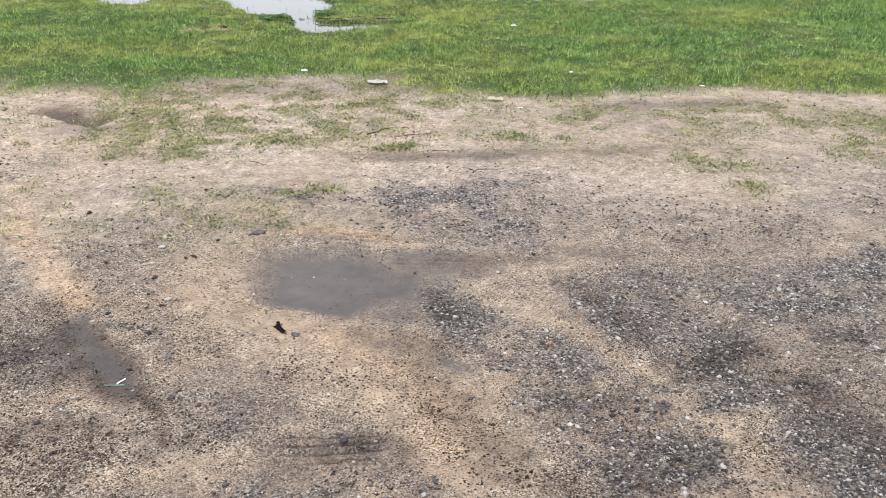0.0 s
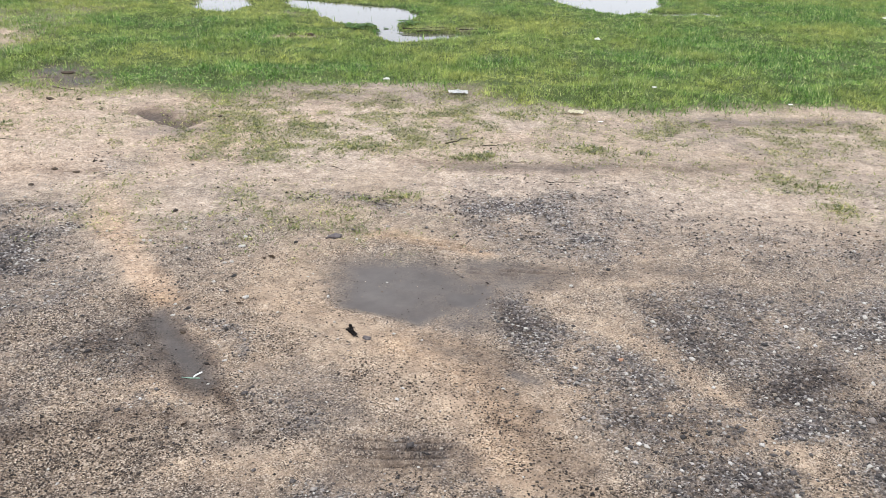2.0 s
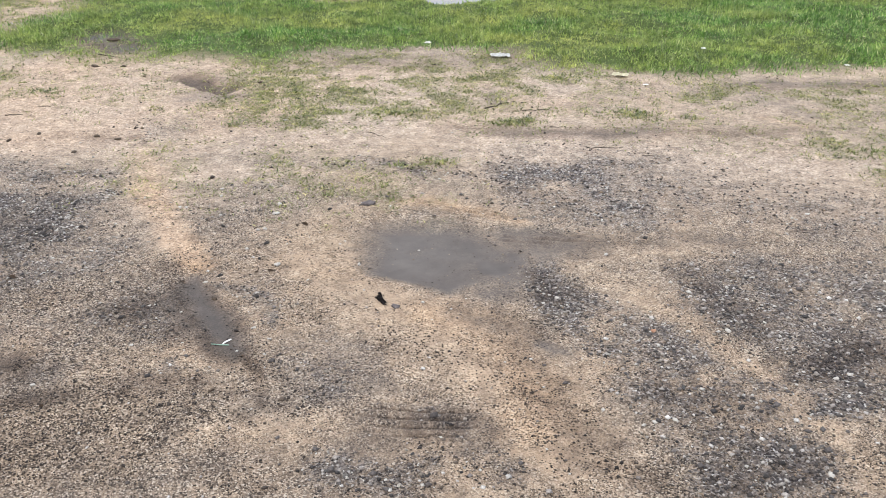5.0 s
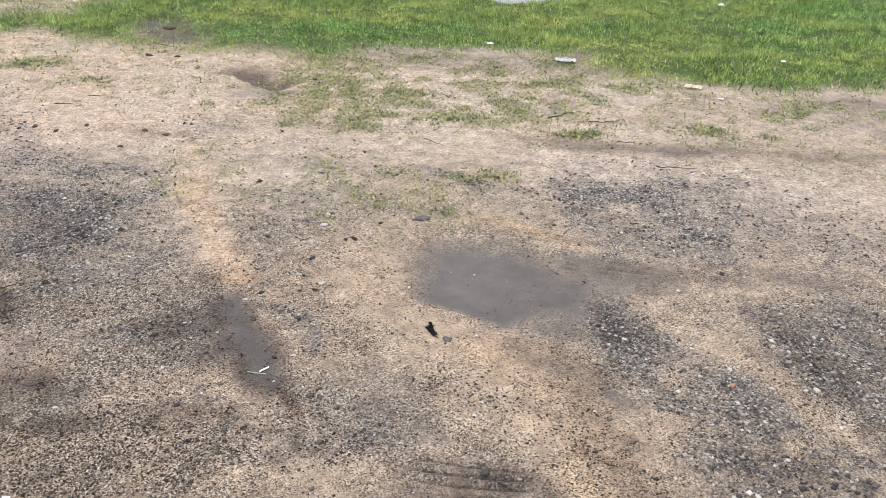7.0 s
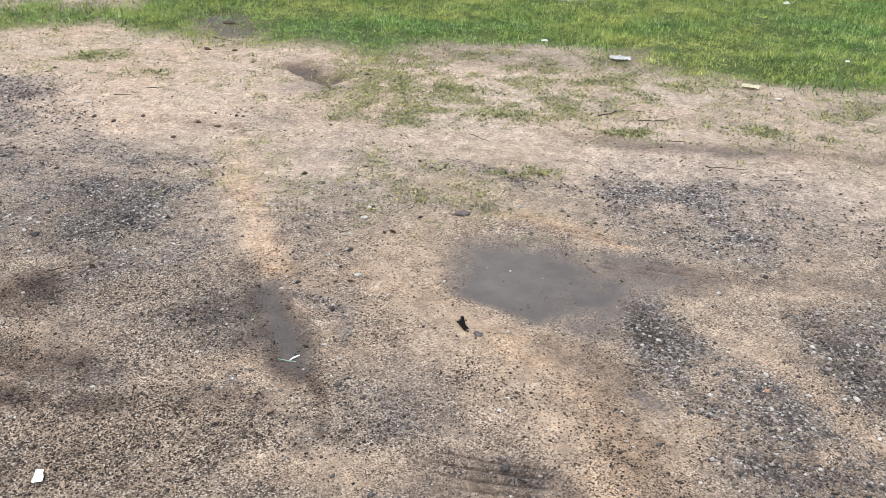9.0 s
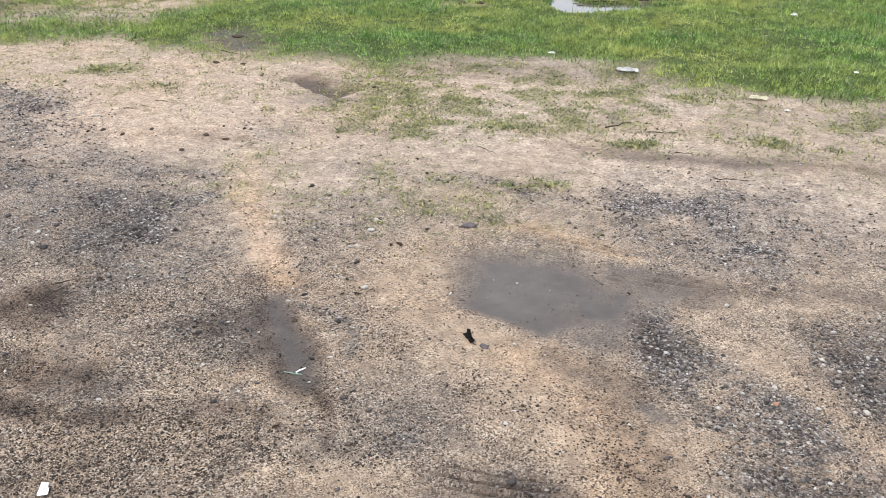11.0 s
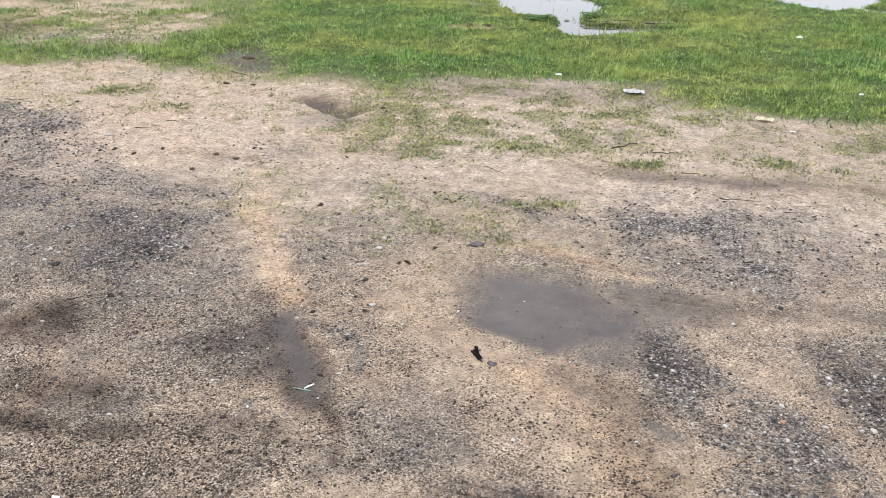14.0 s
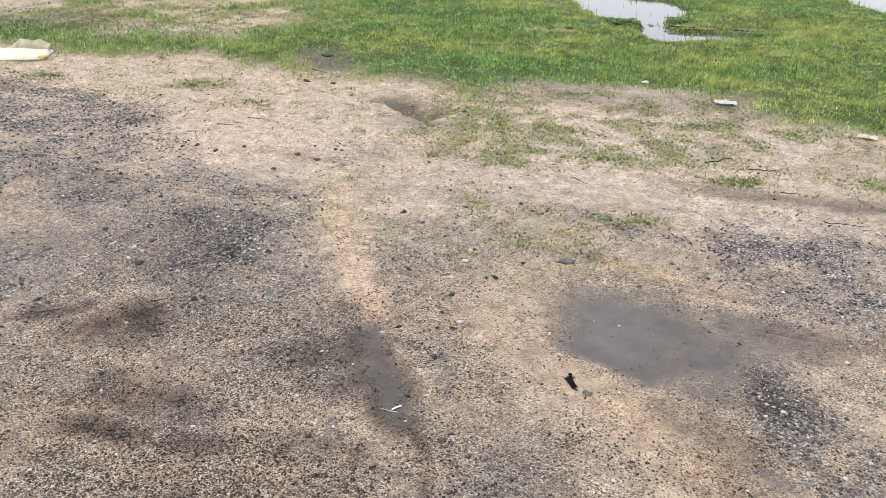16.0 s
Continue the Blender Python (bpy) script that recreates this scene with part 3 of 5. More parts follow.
        m = np.maximum(m, 0.95 * self.patch(0.3, (-2.25, 5.3), (-2.0, 5.7), (-1.0, 6.3), (0.0, 6.2), (0.6, 5.6), (-0.2, 5.2), (-0.75, 4.75), (-1.6, 4.6), (-2.0, 4.8)) * (0.62 + 0.5 * fbm(x, y, 2.2, 3, 42)))
        m = np.maximum(m, 0.6 * self.patch(0.25, (0.5, 5.9), (2.6, 6.2), (3.0, 5.3), (1.9, 5.25), (0.9, 5.3)) * (0.6 + 0.6 * fbm(x, y, 2.2, 3, 43)))
        m = np.maximum(m, 0.5 * self.streak(0.15, 0.2, (-1.69, 4.09), (-1.43, 4.05), (-1.16, 3.96)))
        m = np.maximum(m, 0.55 * self.streak(0.15, 0.2, (1.65, 4.64), (1.8, 4.3)))
        m = np.maximum(m, 0.8 * self.streak(0.2, 0.25, (2.35, 5.75), (3.3, 5.3)))
        m = np.maximum(m, 0.9 * self.patch(0.25, (2.50, 5.82), (2.79, 6.00), (3.14, 6.03), (3.22, 5.59), (2.95, 5.06), (2.45, 4.76), (2.24, 4.91)))
        m = np.maximum(m, 0.7 * self.streak(0.12, 0.2, (1.51, 4.80), (1.67, 4.46), (1.79, 4.33)))
        m = np.maximum(m, 0.85 * self.patch(0.2, (-2.23, 5.31), (-1.92, 5.83), (-1.40, 5.83), (-0.35, 6.09), (0.07, 5.91), (-0.21, 5.36), (-0.71, 4.90), (-1.11, 4.64), (-1.50, 4.51), (-1.88, 4.60)))
        m = np.maximum(m, 0.6 * self.patch(0.15, (-4.25, 5.16), (-4.16, 5.58), (-3.84, 5.27), (-3.94, 4.96)))
        m = np.maximum(m, 0.36 * self.streak(0.12, 0.15, (-1.87, 3.85), (-1.61, 3.81), (-1.43, 3.67)))
        m = np.maximum(m, 0.65 * self.patch(0.15, (-1.88, 5.83), (-1.65, 6.47), (-0.42, 6.39), (-0.29, 6.15), (-1.09, 5.83)))
        m = m * ease(0.34 + 0.5 * fbm(x, y, 3.0, 3, 41, 0.6) + 1.9 * fbm(x, y, 8.0, 4, 48, 0.75))
        return np.clip(m, 0, 1)

    def tread(self, ax, ay, bx, by, half, ribs):
        """Ribbed tyre marks along a line."""
        x, y = self.x0, self.y0
        dx, dy = bx - ax, by - ay
        length = math.hypot(dx, dy)
        u = ((x - ax) * dx + (y - ay) * dy) / length
        v = ((y - ay) * dx - (x - ax) * dy) / length + 0.005 * np.sin(u * 9) + 0.003 * fbm(x, y, 9, 2, 56)
        fade = ease((half - np.abs(v)) / 0.015 + 0.5) * ease(u / 0.1) * ease((length - u) / 0.12)
        wave = np.cos(v / half * math.pi * ribs)
        return fade * np.where(wave < 0, -np.abs(wave) ** 2.5, 0.6 * wave) * np.clip(0.8 + 0.7 * fbm(x, y, 10, 2, 55), 0, 1.2)

    def gully(self, reach, flat):
        """The hollow beyond a sharp washed lip, 1 at the lip's foot and fading outwards."""
        x, y = self.x0, self.y0
        dx, dy = 0.51, -0.29
        length = math.hypot(dx, dy)
        u = ((x + 2.87) * dx + (y - 5.46) * dy) / length
        v = ((y - 5.46) * dx - (x + 2.87) * dy) / length + 0.05 * fbm(x, y, 5, 3, 91)
        return ease(v / 0.03) * np.exp(-np.maximum(v - flat, 0) ** 2 / reach ** 2) * ease(u / 0.2) * ease((length + 0.18 - u) / 0.15)

    def dry(self):
        """Yellowing of the lawn, with greener bands painted for its shaded hollows."""
        x, y = self.x0, self.y0
        d = 0.5 + 0.7 * fbm(x, y, 0.6, 3, 95) + 0.55 * fbm(x, y, 2.6, 4, 96)
        d = d + 0.5 * self.streak(0.15, 0.3, (-1.95, 7.3), (-1.4, 7.6)) + 0.35 * self.streak(0.2, 0.4, (-3.3, 7.2), (-2.8, 7.0)) + 0.4 * self.streak(0.2, 0.3, (-2.5, 9.3), (-1.9, 9.2))
        # darker green bands: shade in the lawn's hollows put into the colour
        d = d - 0.6 * self.streak(0.15, 0.3, (0.9, 8.3), (1.67, 7.8), (2.83, 8.2)) - 0.4 * self.streak(0.3, 0.4, (-3.6, 6.4), (-2.5, 6.4)) - 0.4 * self.streak(0.2, 0.4, (-1.4, 7.9), (-0.9, 7.4))
        return np.clip(d, 0, 1)

    def height(self):
        x, y = self.x0, self.y0
        z = 0.010 * fbm(x, y, 0.9, 3, 61) + 0.005 * fbm(x, y, 6, 3, 62) + 0.0022 * fbm(x, y, 40, 2, 63)
        turf = self.turf()
        z = z + turf * (0.034 * fbm(x, y, 1.5, 4, 64) + 0.01) * (1 - 0.9 * ease(2.0 * self.water(1.0)))
        silt = self.silt()
        z = z * (1 - 0.85 * silt) - 0.008 * silt
        # washed gully with a sharp lip on its near side
        z = z - 0.05 * self.gully(0.2, 0.0)
        z = z + 0.01 * self.streak(0.03, 0.07, (-2.42, 4.42), (-2.95, 4.2), (-3.3, 4.1))
        z = z + 0.009 * self.tread(*TREAD_NEAR) + 0.004 * self.tread(*TREAD_ARC) + 0.006 * self.tread(*TREAD_SIDE) + 0.004 * self.tread(*TREAD_TAIL)
        z = z - 0.085 * self.water()
        return z


# ---- materials ----
def material(name):
    m = bpy.data.materials.new(name)
    m.use_nodes = True
    m.node_tree.nodes.clear()
    return m, m.node_tree.nodes, m.node_tree.links


def node(nodes, kind, **values):
    n = nodes.new(kind)
    for key, value in values.items():
        n.inputs[key.replace("_", " ")].default_value = value
    return n


def ramp(nodes, stops, mode='LINEAR'):
    r = nodes.new("ShaderNodeValToRGB")
    r.color_ramp.interpolation = mode
    e = r.color_ramp.elements
    while len(e) < len(stops):
        e.new(0.5)
    for el, (p, c) in zip(e, stops):
        el.position, el.color = p, (*c, 1)
    return r


def mix(nodes, links, a, b, fac, blend='MIX'):
    m = nodes.new("ShaderNodeMix")
    m.data_type, m.blend_type = 'RGBA', blend
    for sock, v in ((m.inputs[0], fac), (m.inputs[6], a), (m.inputs[7], b)):
        if isinstance(v, (int, float)):
            sock.default_value = v
        elif isinstance(v, tuple):
            sock.default_value = (*v, 1)
        else:
            links.new(v, sock)
    return m.outputs[2]


def maths(nodes, links, op, a, b=0.0, clamp=False):
    m = nodes.new("ShaderNodeMath")
    m.operation, m.use_clamp = op, clamp
    for sock, v in zip(m.inputs, (a, b)):
        if isinstance(v, (int, float)):
            sock.default_value = v
        else:
            links.new(v, sock)
    return m.outputs[0]


def finish(nodes, links, colour, rough, bump=None, strength=0.4, distance=0.004, specular=0.35, metal=0.0):
    b = nodes.new("ShaderNodeBsdfPrincipled")
    for sock, v in ((b.inputs["Base Color"], colour), (b.inputs["Roughness"], rough), (b.inputs["Specular IOR Level"], specular), (b.inputs["Metallic"], metal)):
        if isinstance(v, (int, float)):
            sock.default_value = v
        elif isinstance(v, tuple):
            sock.default_value = (*v, 1)
        else:
            links.new(v, sock)
    if bump is not None:
        n = node(nodes, "ShaderNodeBump", Strength=strength, Distance=distance)
        links.new(bump, n.inputs["Height"])
        links.new(n.outputs[0], b.inputs["Normal"])
    o = nodes.new("ShaderNodeOutputMaterial")
    links.new(b.outputs[0], o.inputs["Surface"])
    return b


def wetness(n, l, damp):
    """Darkening by the damp share: soaked soil and stone, and the shade painted into it."""
    w = ramp(n, [(0.0, (1, 1, 1)), (0.5, (0.54, 0.51, 0.50)), (1.0, (0.24, 0.22, 0.22))])
    l.new(damp, w.inputs[0])
    return w.outputs[0]


def ground_material():
    m, n, l = material("ground_soil")
    geo = n.new("ShaderNodeNewGeometry").outputs["Position"]

    def share(name):
        a = n.new("ShaderNodeAttribute")
        a.attribute_name = name
        return a.outputs["Fac"]

    sand, gravel, silt, damp, turf = (share(k) for k in ("sand", "gravel", "silt", "damp", "turf"))
    weed, pale, warm = share("weed"), share("pale"), share("warm")

    def noise_at(scale, detail=3.0, rough=0.6):
        t = node(n, "ShaderNodeTexNoise", Scale=scale, Detail=detail, Roughness=rough)
        l.new(geo, t.inputs["Vector"])
        return t.outputs["Fac"]

    def cells(scale):
        t = node(n, "ShaderNodeTexVoronoi", Scale=scale)
        l.new(geo, t.inputs["Vector"])
        sep = n.new("ShaderNodeSeparateColor")
        l.new(t.outputs["Color"], sep.inputs[0])
        return sep.outputs[0], t.outputs["Distance"]

    coarse, coarse_d = cells(140.0)
    fine, fine_d = cells(230.0)
    grain, blot, wide = noise_at(420.0, 2.0), noise_at(28.0, 4.0), noise_at(2.2, 4.0)

    sand_grit = ramp(n, [(0.0, (0.024, 0.018, 0.014)), (0.18, (0.072, 0.053, 0.039)), (0.25, (0.29, 0.216, 0.151)), (0.7, (0.455, 0.348, 0.25)), (0.93, (0.6, 0.5, 0.39))])
    l.new(fine, sand_grit.inputs[0])
    stone = ramp(n, [(0.0, (0.016, 0.0148, 0.016)), (0.3, (0.062, 0.056, 0.058)), (0.6, (0.148, 0.134, 0.132)), (0.85, (0.26, 0.235, 0.22)), (0.97, (0.50, 0.495, 0.485))])
    l.new(coarse, stone.inputs[0])
    fine_stone = ramp(n, [(0.0, (0.027, 0.022, 0.019)), (0.4, (0.145, 0.117, 0.098)), (0.75, (0.295, 0.24, 0.188)), (0.95, (0.518, 0.459, 0.387))])
    l.new(fine, fine_stone.inputs[0])
    pebbled = mix(n, l, fine_stone.outputs[0], stone.outputs[0], gravel)
    plain_sand = ramp(n, [(0.3, (0.33, 0.25, 0.18)), (0.7, (0.44, 0.342, 0.252))])
    l.new(wide, plain_sand.inputs[0])
    smooth = ramp(n, [(0.36, (0.12, 0.12, 0.12)), (0.64, (0.85, 0.85, 0.85))])
    l.new(noise_at(4.2, 5.0, 0.65), smooth.inputs[0])
    sandy = mix(n, l, sand_grit.outputs[0], plain_sand.outputs[0], smooth.outputs[0])
    # pale sand colour, raised to hold the sheen of the far ground
    pale_sheen = ramp(n, [(0.0, (0.22, 0.174, 0.134)), (0.15, (0.39, 0.309, 0.24)), (0.6, (0.54, 0.434, 0.342)), (0.95, (0.65, 0.56, 0.47))])
    l.new(coarse, pale_sheen.inputs[0])
    patchy = ramp(n, [(0.34, (0.66, 0.65, 0.66)), (0.6, (1.08, 1.08, 1.08))])
    l.new(noise_at(55.0, 4.0, 0.7), patchy.inputs[0])
    pale_sheen = mix(n, l, pale_sheen.outputs[0], patchy.outputs[0], 1.0, 'MULTIPLY')
    sandy = mix(n, l, sandy, pale_sheen, maths(n, l, 'MULTIPLY', pale, 0.85))
    sandy = mix(n, l, sandy, (1.06, 0.96, 0.86), warm, 'MULTIPLY')
    jitter = maths(n, l, 'MULTIPLY', maths(n, l, 'SUBTRACT', blot, 0.5), 1.6)
    share_sand = maths(n, l, 'ADD', sand, jitter, True)
    base = mix(n, l, pebbled, sandy, share_sand)
    mottle = ramp(n, [(0.33, (0.66, 0.65, 0.66)), (0.67, (1.2, 1.2, 1.19))])
    l.new(noise_at(11.0, 5.0, 0.7), mottle.inputs[0])
    base = mix(n, l, base, mottle.outputs[0], 1.0, 'MULTIPLY')
    thatch = ramp(n, [(0.3, (0.085, 0.09, 0.04)), (0.7, (0.25, 0.24, 0.12))])
    l.new(noise_at(45.0, 4.0), thatch.inputs[0])
    base = mix(n, l, base, thatch.outputs[0], maths(n, l, 'MULTIPLY', weed, 0.6))
    mud = ramp(n, [(0.25, (0.082, 0.073, 0.068)), (0.75, (0.14, 0.124, 0.115))])
    l.new(noise_at(7.0, 6.0, 0.7), mud.inputs[0])
    base = mix(n, l, base, mud.outputs[0], silt)
    soil = ramp(n, [(0.25, (0.034, 0.05, 0.014)), (0.55, (0.066, 0.096, 0.026)), (0.8, (0.12, 0.13, 0.05))])
    l.new(noise_at(9.0, 5.0), soil.inputs[0])
    base = mix(n, l, base, soil.outputs[0], turf)
    wet = wetness(n, l, damp)
    keep = maths(n, l, 'SUBTRACT', 1.0, maths(n, l, 'MULTIPLY', silt, 0.4))
    base = mix(n, l, base, wet, keep, 'MULTIPLY')
    light_grain = ramp(n, [(0.3, (0.78, 0.78, 0.78)), (0.7, (1.15, 1.15, 1.15))])
    l.new(grain, light_grain.inputs[0])
    base = mix(n, l, base, light_grain.outputs[0], maths(n, l, 'SUBTRACT', 1.0, silt), 'MULTIPLY')
    rough = maths(n, l, 'SUBTRACT', 0.9, maths(n, l, 'MULTIPLY', silt, 0.3))
    relief = maths(n, l, 'ADD', maths(n, l, 'MULTIPLY', fine_d, -0.6), maths(n, l, 'MULTIPLY', maths(n, l, 'MULTIPLY', coarse_d, gravel), -1.2))
    relief = maths(n, l, 'MULTIPLY', maths(n, l, 'ADD', relief, maths(n, l, 'MULTIPLY', grain, 0.5)), maths(n, l, 'SUBTRACT', 1.0, maths(n, l, 'MULTIPLY', silt, 0.94)))
    finish(n, l, base, rough, relief, 0.9, 0.006, 0.25)
    return m


def stone_material(name, stops):
    """Small stones, each of its own shade."""
    m, n, l = material(name)
    g = n.new("ShaderNodeNewGeometry")
    r = ramp(n, stops)
    l.new(g.outputs["Random Per Island"], r.inputs[0])
    t = node(n, "ShaderNodeTexNoise", Scale=260.0, Detail=3.0)
    l.new(g.outputs["Position"], t.inputs["Vector"])
    v = ramp(n, [(0.3, (0.7, 0.7, 0.7)), (0.7, (1.2, 1.2, 1.2))])
    l.new(t.outputs["Fac"], v.inputs[0])
    a = n.new("ShaderNodeAttribute")
    a.attribute_name = "damp"
    c = mix(n, l, r.outputs[0], v.outputs[0], 1.0, 'MULTIPLY')
    c = mix(n, l, c, wetness(n, l, a.outputs["Fac"]), 1.0, 'MULTIPLY')
    finish(n, l, c, 0.7, t.outputs["Fac"], 0.3, 0.002, 0.35)
    return m


def grass_material(name, stops, dry):
    m, n, l = material(name)
    g = n.new("ShaderNodeNewGeometry")
    r = ramp(n, stops)
    l.new(g.outputs["Random Per Island"], r.inputs[0])
    t = node(n, "ShaderNodeTexNoise", Scale=3.5, Detail=4.0, Roughness=0.7)
    l.new(g.outputs["Position"], t.inputs["Vector"])
    a = n.new("ShaderNodeAttribute")
    a.attribute_name = "dry"
    c = mix(n, l, r.outputs[0], dry, maths(n, l, 'MULTIPLY', a.outputs["Fac"], 0.8))
    k = ramp(n, [(0.35, (0.66, 0.72, 0.64)), (0.65, (1.42, 1.38, 1.35))])
    l.new(t.outputs["Fac"], k.inputs[0])
    c = mix(n, l, c, k.outputs[0], 1.0, 'MULTIPLY')
    t2 = node(n, "ShaderNodeTexNoise", Scale=19.0, Detail=3.0, Roughness=0.6)
    l.new(g.outputs["Position"], t2.inputs["Vector"])
    k2 = ramp(n, [(0.36, (0.5, 0.56, 0.5)), (0.5, (0.98, 0.98, 0.96)), (0.66, (1.5, 1.42, 1.36))])
    l.new(t2.outputs["Fac"], k2.inputs[0])
    c = mix(n, l, c, k2.outputs[0], 1.0, 'MULTIPLY')
    b = node(n, "ShaderNodeBsdfPrincipled", Roughness=0.38)
    b.inputs["Specular IOR Level"].default_value = 0.5
    l.new(c, b.inputs["Base Color"])
    tr = n.new("ShaderNodeBsdfTranslucent")
    l.new(c, tr.inputs["Color"])
    s = n.new("ShaderNodeMixShader")
    s.inputs[0].default_value = 0.35
    l.new(b.outputs[0], s.inputs[1])
    l.new(tr.outputs[0], s.inputs[2])
    o = n.new("ShaderNodeOutputMaterial")
    l.new(s.outputs[0], o.inputs["Surface"])
    return m


def plain_material(name, low, high, scale=40.0, rough=0.7, specular=0.3, bump=0.3, distance=0.003, sheer=0.0):
    m, n, l = material(name)
    tc = n.new("ShaderNodeTexCoord")
    t = node(n, "ShaderNodeTexNoise", Scale=scale, Detail=5.0, Roughness=0.65)
    l.new(tc.outputs["Object"], t.inputs["Vector"])
    r = ramp(n, [(0.3, low), (0.7, high)])
    l.new(t.outputs["Fac"], r.inputs[0])
    finish(n, l, r.outputs[0], rough, t.outputs["Fac"], bump, distance, specular)
    return m


def water_material():
    m, n, l = material("rain_water")
    geo = n.new("ShaderNodeNewGeometry").outputs["Position"]
    t = node(n, "ShaderNodeTexNoise", Scale=7.0, Detail=2.0)
    l.new(geo, t.inputs["Vector"])
    b = finish(n, l, (0.09, 0.085, 0.07), 0.03, t.outputs["Fac"], 0.05, 0.004, 0.5)
    b.inputs["IOR"].default_value = 1.33
    return m


MAT_GROUND = ground_material()
MAT_GRAVEL = stone_material("gravel_stone", [(0.0, (0.026, 0.024, 0.024)), (0.3, (0.072, 0.063, 0.06)), (0.55, (0.13, 0.111, 0.102)), (0.8, (0.198, 0.168, 0.138)), (0.92, (0.29, 0.268, 0.238)), (1.0, (0.5, 0.48, 0.455))])
MAT_GRIT = stone_material("sand_grit", [(0.0, (0.019, 0.016, 0.015)), (0.4, (0.064, 0.049, 0.039)), (0.6, (0.170, 0.128, 0.092)), (0.88, (0.340, 0.259, 0.187)), (1.0, (0.476, 0.416, 0.348))])
MAT_CHIPS = stone_material("crushed_stone", [(0.0, (0.032, 0.03, 0.031)), (0.35, (0.098, 0.088, 0.085)), (0.65, (0.19, 0.168, 0.158)), (0.85, (0.34, 0.31, 0.285)), (1.0, (0.62, 0.6, 0.57))])
MAT_DARKGRIT = stone_material("dark_grit", [(0.0, (0.016, 0.013, 0.012)), (0.6, (0.05, 0.038, 0.031)), (1.0, (0.12, 0.092, 0.07))])
MAT_GRASS = grass_material("grass_blade", [(0.0, (0.051, 0.114, 0.023)), (0.3, (0.092, 0.198, 0.041)), (0.65, (0.157, 0.285, 0.069)), (0.9, (0.285, 0.386, 0.138)), (1.0, (0.505, 0.514, 0.312))], (0.330, 0.353, 0.110))
MAT_WEED = grass_material("weed_blade", [(0.0, (0.085, 0.108, 0.032)), (0.5, (0.19, 0.215, 0.068)), (0.8, (0.3, 0.29, 0.115)), (1.0, (0.42, 0.37, 0.2))], (0.25, 0.24, 0.09))
MAT_SPRIG = grass_material("grass_sprig", [(0.0, (0.12, 0.2, 0.045)), (0.5, (0.24, 0.34, 0.09)), (0.85, (0.38, 0.44, 0.16)), (1.0, (0.52, 0.5, 0.28))], (0.36, 0.38, 0.14))
MAT_BROAD = grass_material("broad_leaf", [(0.0, (0.1, 0.2, 0.05)), (1.0, (0.22, 0.36, 0.11))], (0.18, 0.3, 0.09))
MAT_WATER = water_material()
MAT_PALE = plain_material("pale_stone", (0.306, 0.285, 0.255), (0.510, 0.489, 0.451), 60)
MAT_DARK = plain_material("dark_stone", (0.021, 0.020, 0.020), (0.064, 0.060, 0.057), 60, 0.85, 0.2)
MAT_ORANGE = plain_material("brick_stone", (0.28, 0.14, 0.085), (0.4, 0.23, 0.15), 60)
MAT_SLATE = plain_material("slate_stone", (0.05, 0.043, 0.044), (0.15, 0.13, 0.128), 60)
MAT_CLOD = plain_material("damp_clod", (0.030, 0.022, 0.017), (0.093, 0.068, 0.047), 70, 0.85)
MAT_CHAR = plain_material("blackened_leaf", (0.008, 0.006, 0.006), (0.02, 0.016, 0.015), 90, 0.75, 0.2)
MAT_TWIG = plain_material("weathered_bark", (0.025, 0.020, 0.017), (0.076, 0.060, 0.045), 90, 0.85)
MAT_LEAF = plain_material("dead_leaf", (0.038, 0.025, 0.017), (0.102, 0.064, 0.038), 60, 0.7)
MAT_FILM = plain_material("white_plastic_film", (0.52, 0.52, 0.51), (0.82, 0.82, 0.81), 45, 0.35, 0.5)
MAT_CREAM = plain_material("cream_plastic_film", (0.62, 0.58, 0.42), (0.82, 0.79, 0.62), 25, 0.45, 0.4)
MAT_PAPER = plain_material("white_paper", (0.8, 0.8, 0.78), (0.9, 0.9, 0.89), 30, 0.8, 0.2)
MAT_SACK = plain_material("cream_woven_sack", (0.46, 0.43, 0.32), (0.68, 0.65, 0.51), 12, 0.7, 0.25)
MAT_YELLOW = plain_material("yellow_band", (0.62, 0.48, 0.04), (0.8, 0.64, 0.08), 25, 0.6)
MAT_GREEN = plain_material("green_plastic", (0.14, 0.24, 0.18), (0.24, 0.36, 0.28), 60, 0.4, 0.5)


# ---- mesh helpers ----
def mesh_from(name, verts, faces, mat, smooth=False):
    me = bpy.data.meshes.new(name)
    me.from_pydata(verts, [], faces)
    me.materials.append(mat)
    if smooth:
        me.polygons.foreach_set("use_smooth", [True] * len(me.polygons))
    me.update()
    return me


def mesh_arrays(name, verts, loops, sizes, mat, smooth=False):
    """A mesh from whole arrays: corners, vertex indices of the faces in a row, corners per face."""
    me = bpy.data.meshes.new(name)
    me.vertices.add(len(verts))
    me.vertices.foreach_set("co", np.ascontiguousarray(verts, dtype=np.float32).ravel())
    me.loops.add(len(loops))
    me.loops.foreach_set("vertex_index", np.ascontiguousarray(loops, dtype=np.int32))
    me.polygons.add(len(sizes))
    starts = np.concatenate(([0], np.cumsum(sizes)[:-1])).astype(np.int32)
    me.polygons.foreach_set("loop_start", starts)
    me.materials.append(mat)
    me.update(calc_edges=True)
    me.validate()
    if smooth:
        me.polygons.foreach_set("use_smooth", np.ones(len(sizes), dtype=bool))
    return me


def part(name, bm, mat, parent, label=""):
    """One mesh object under a thing."""
    me = bpy.data.meshes.new(name)
    bm.to_mesh(me)
    bm.free()
    me.materials.append(mat)
    me.polygons.foreach_set("use_smooth", [True] * len(me.polygons))
    ob = new(name, me)
    ob.parent = parent
    return tagged(ob, label)


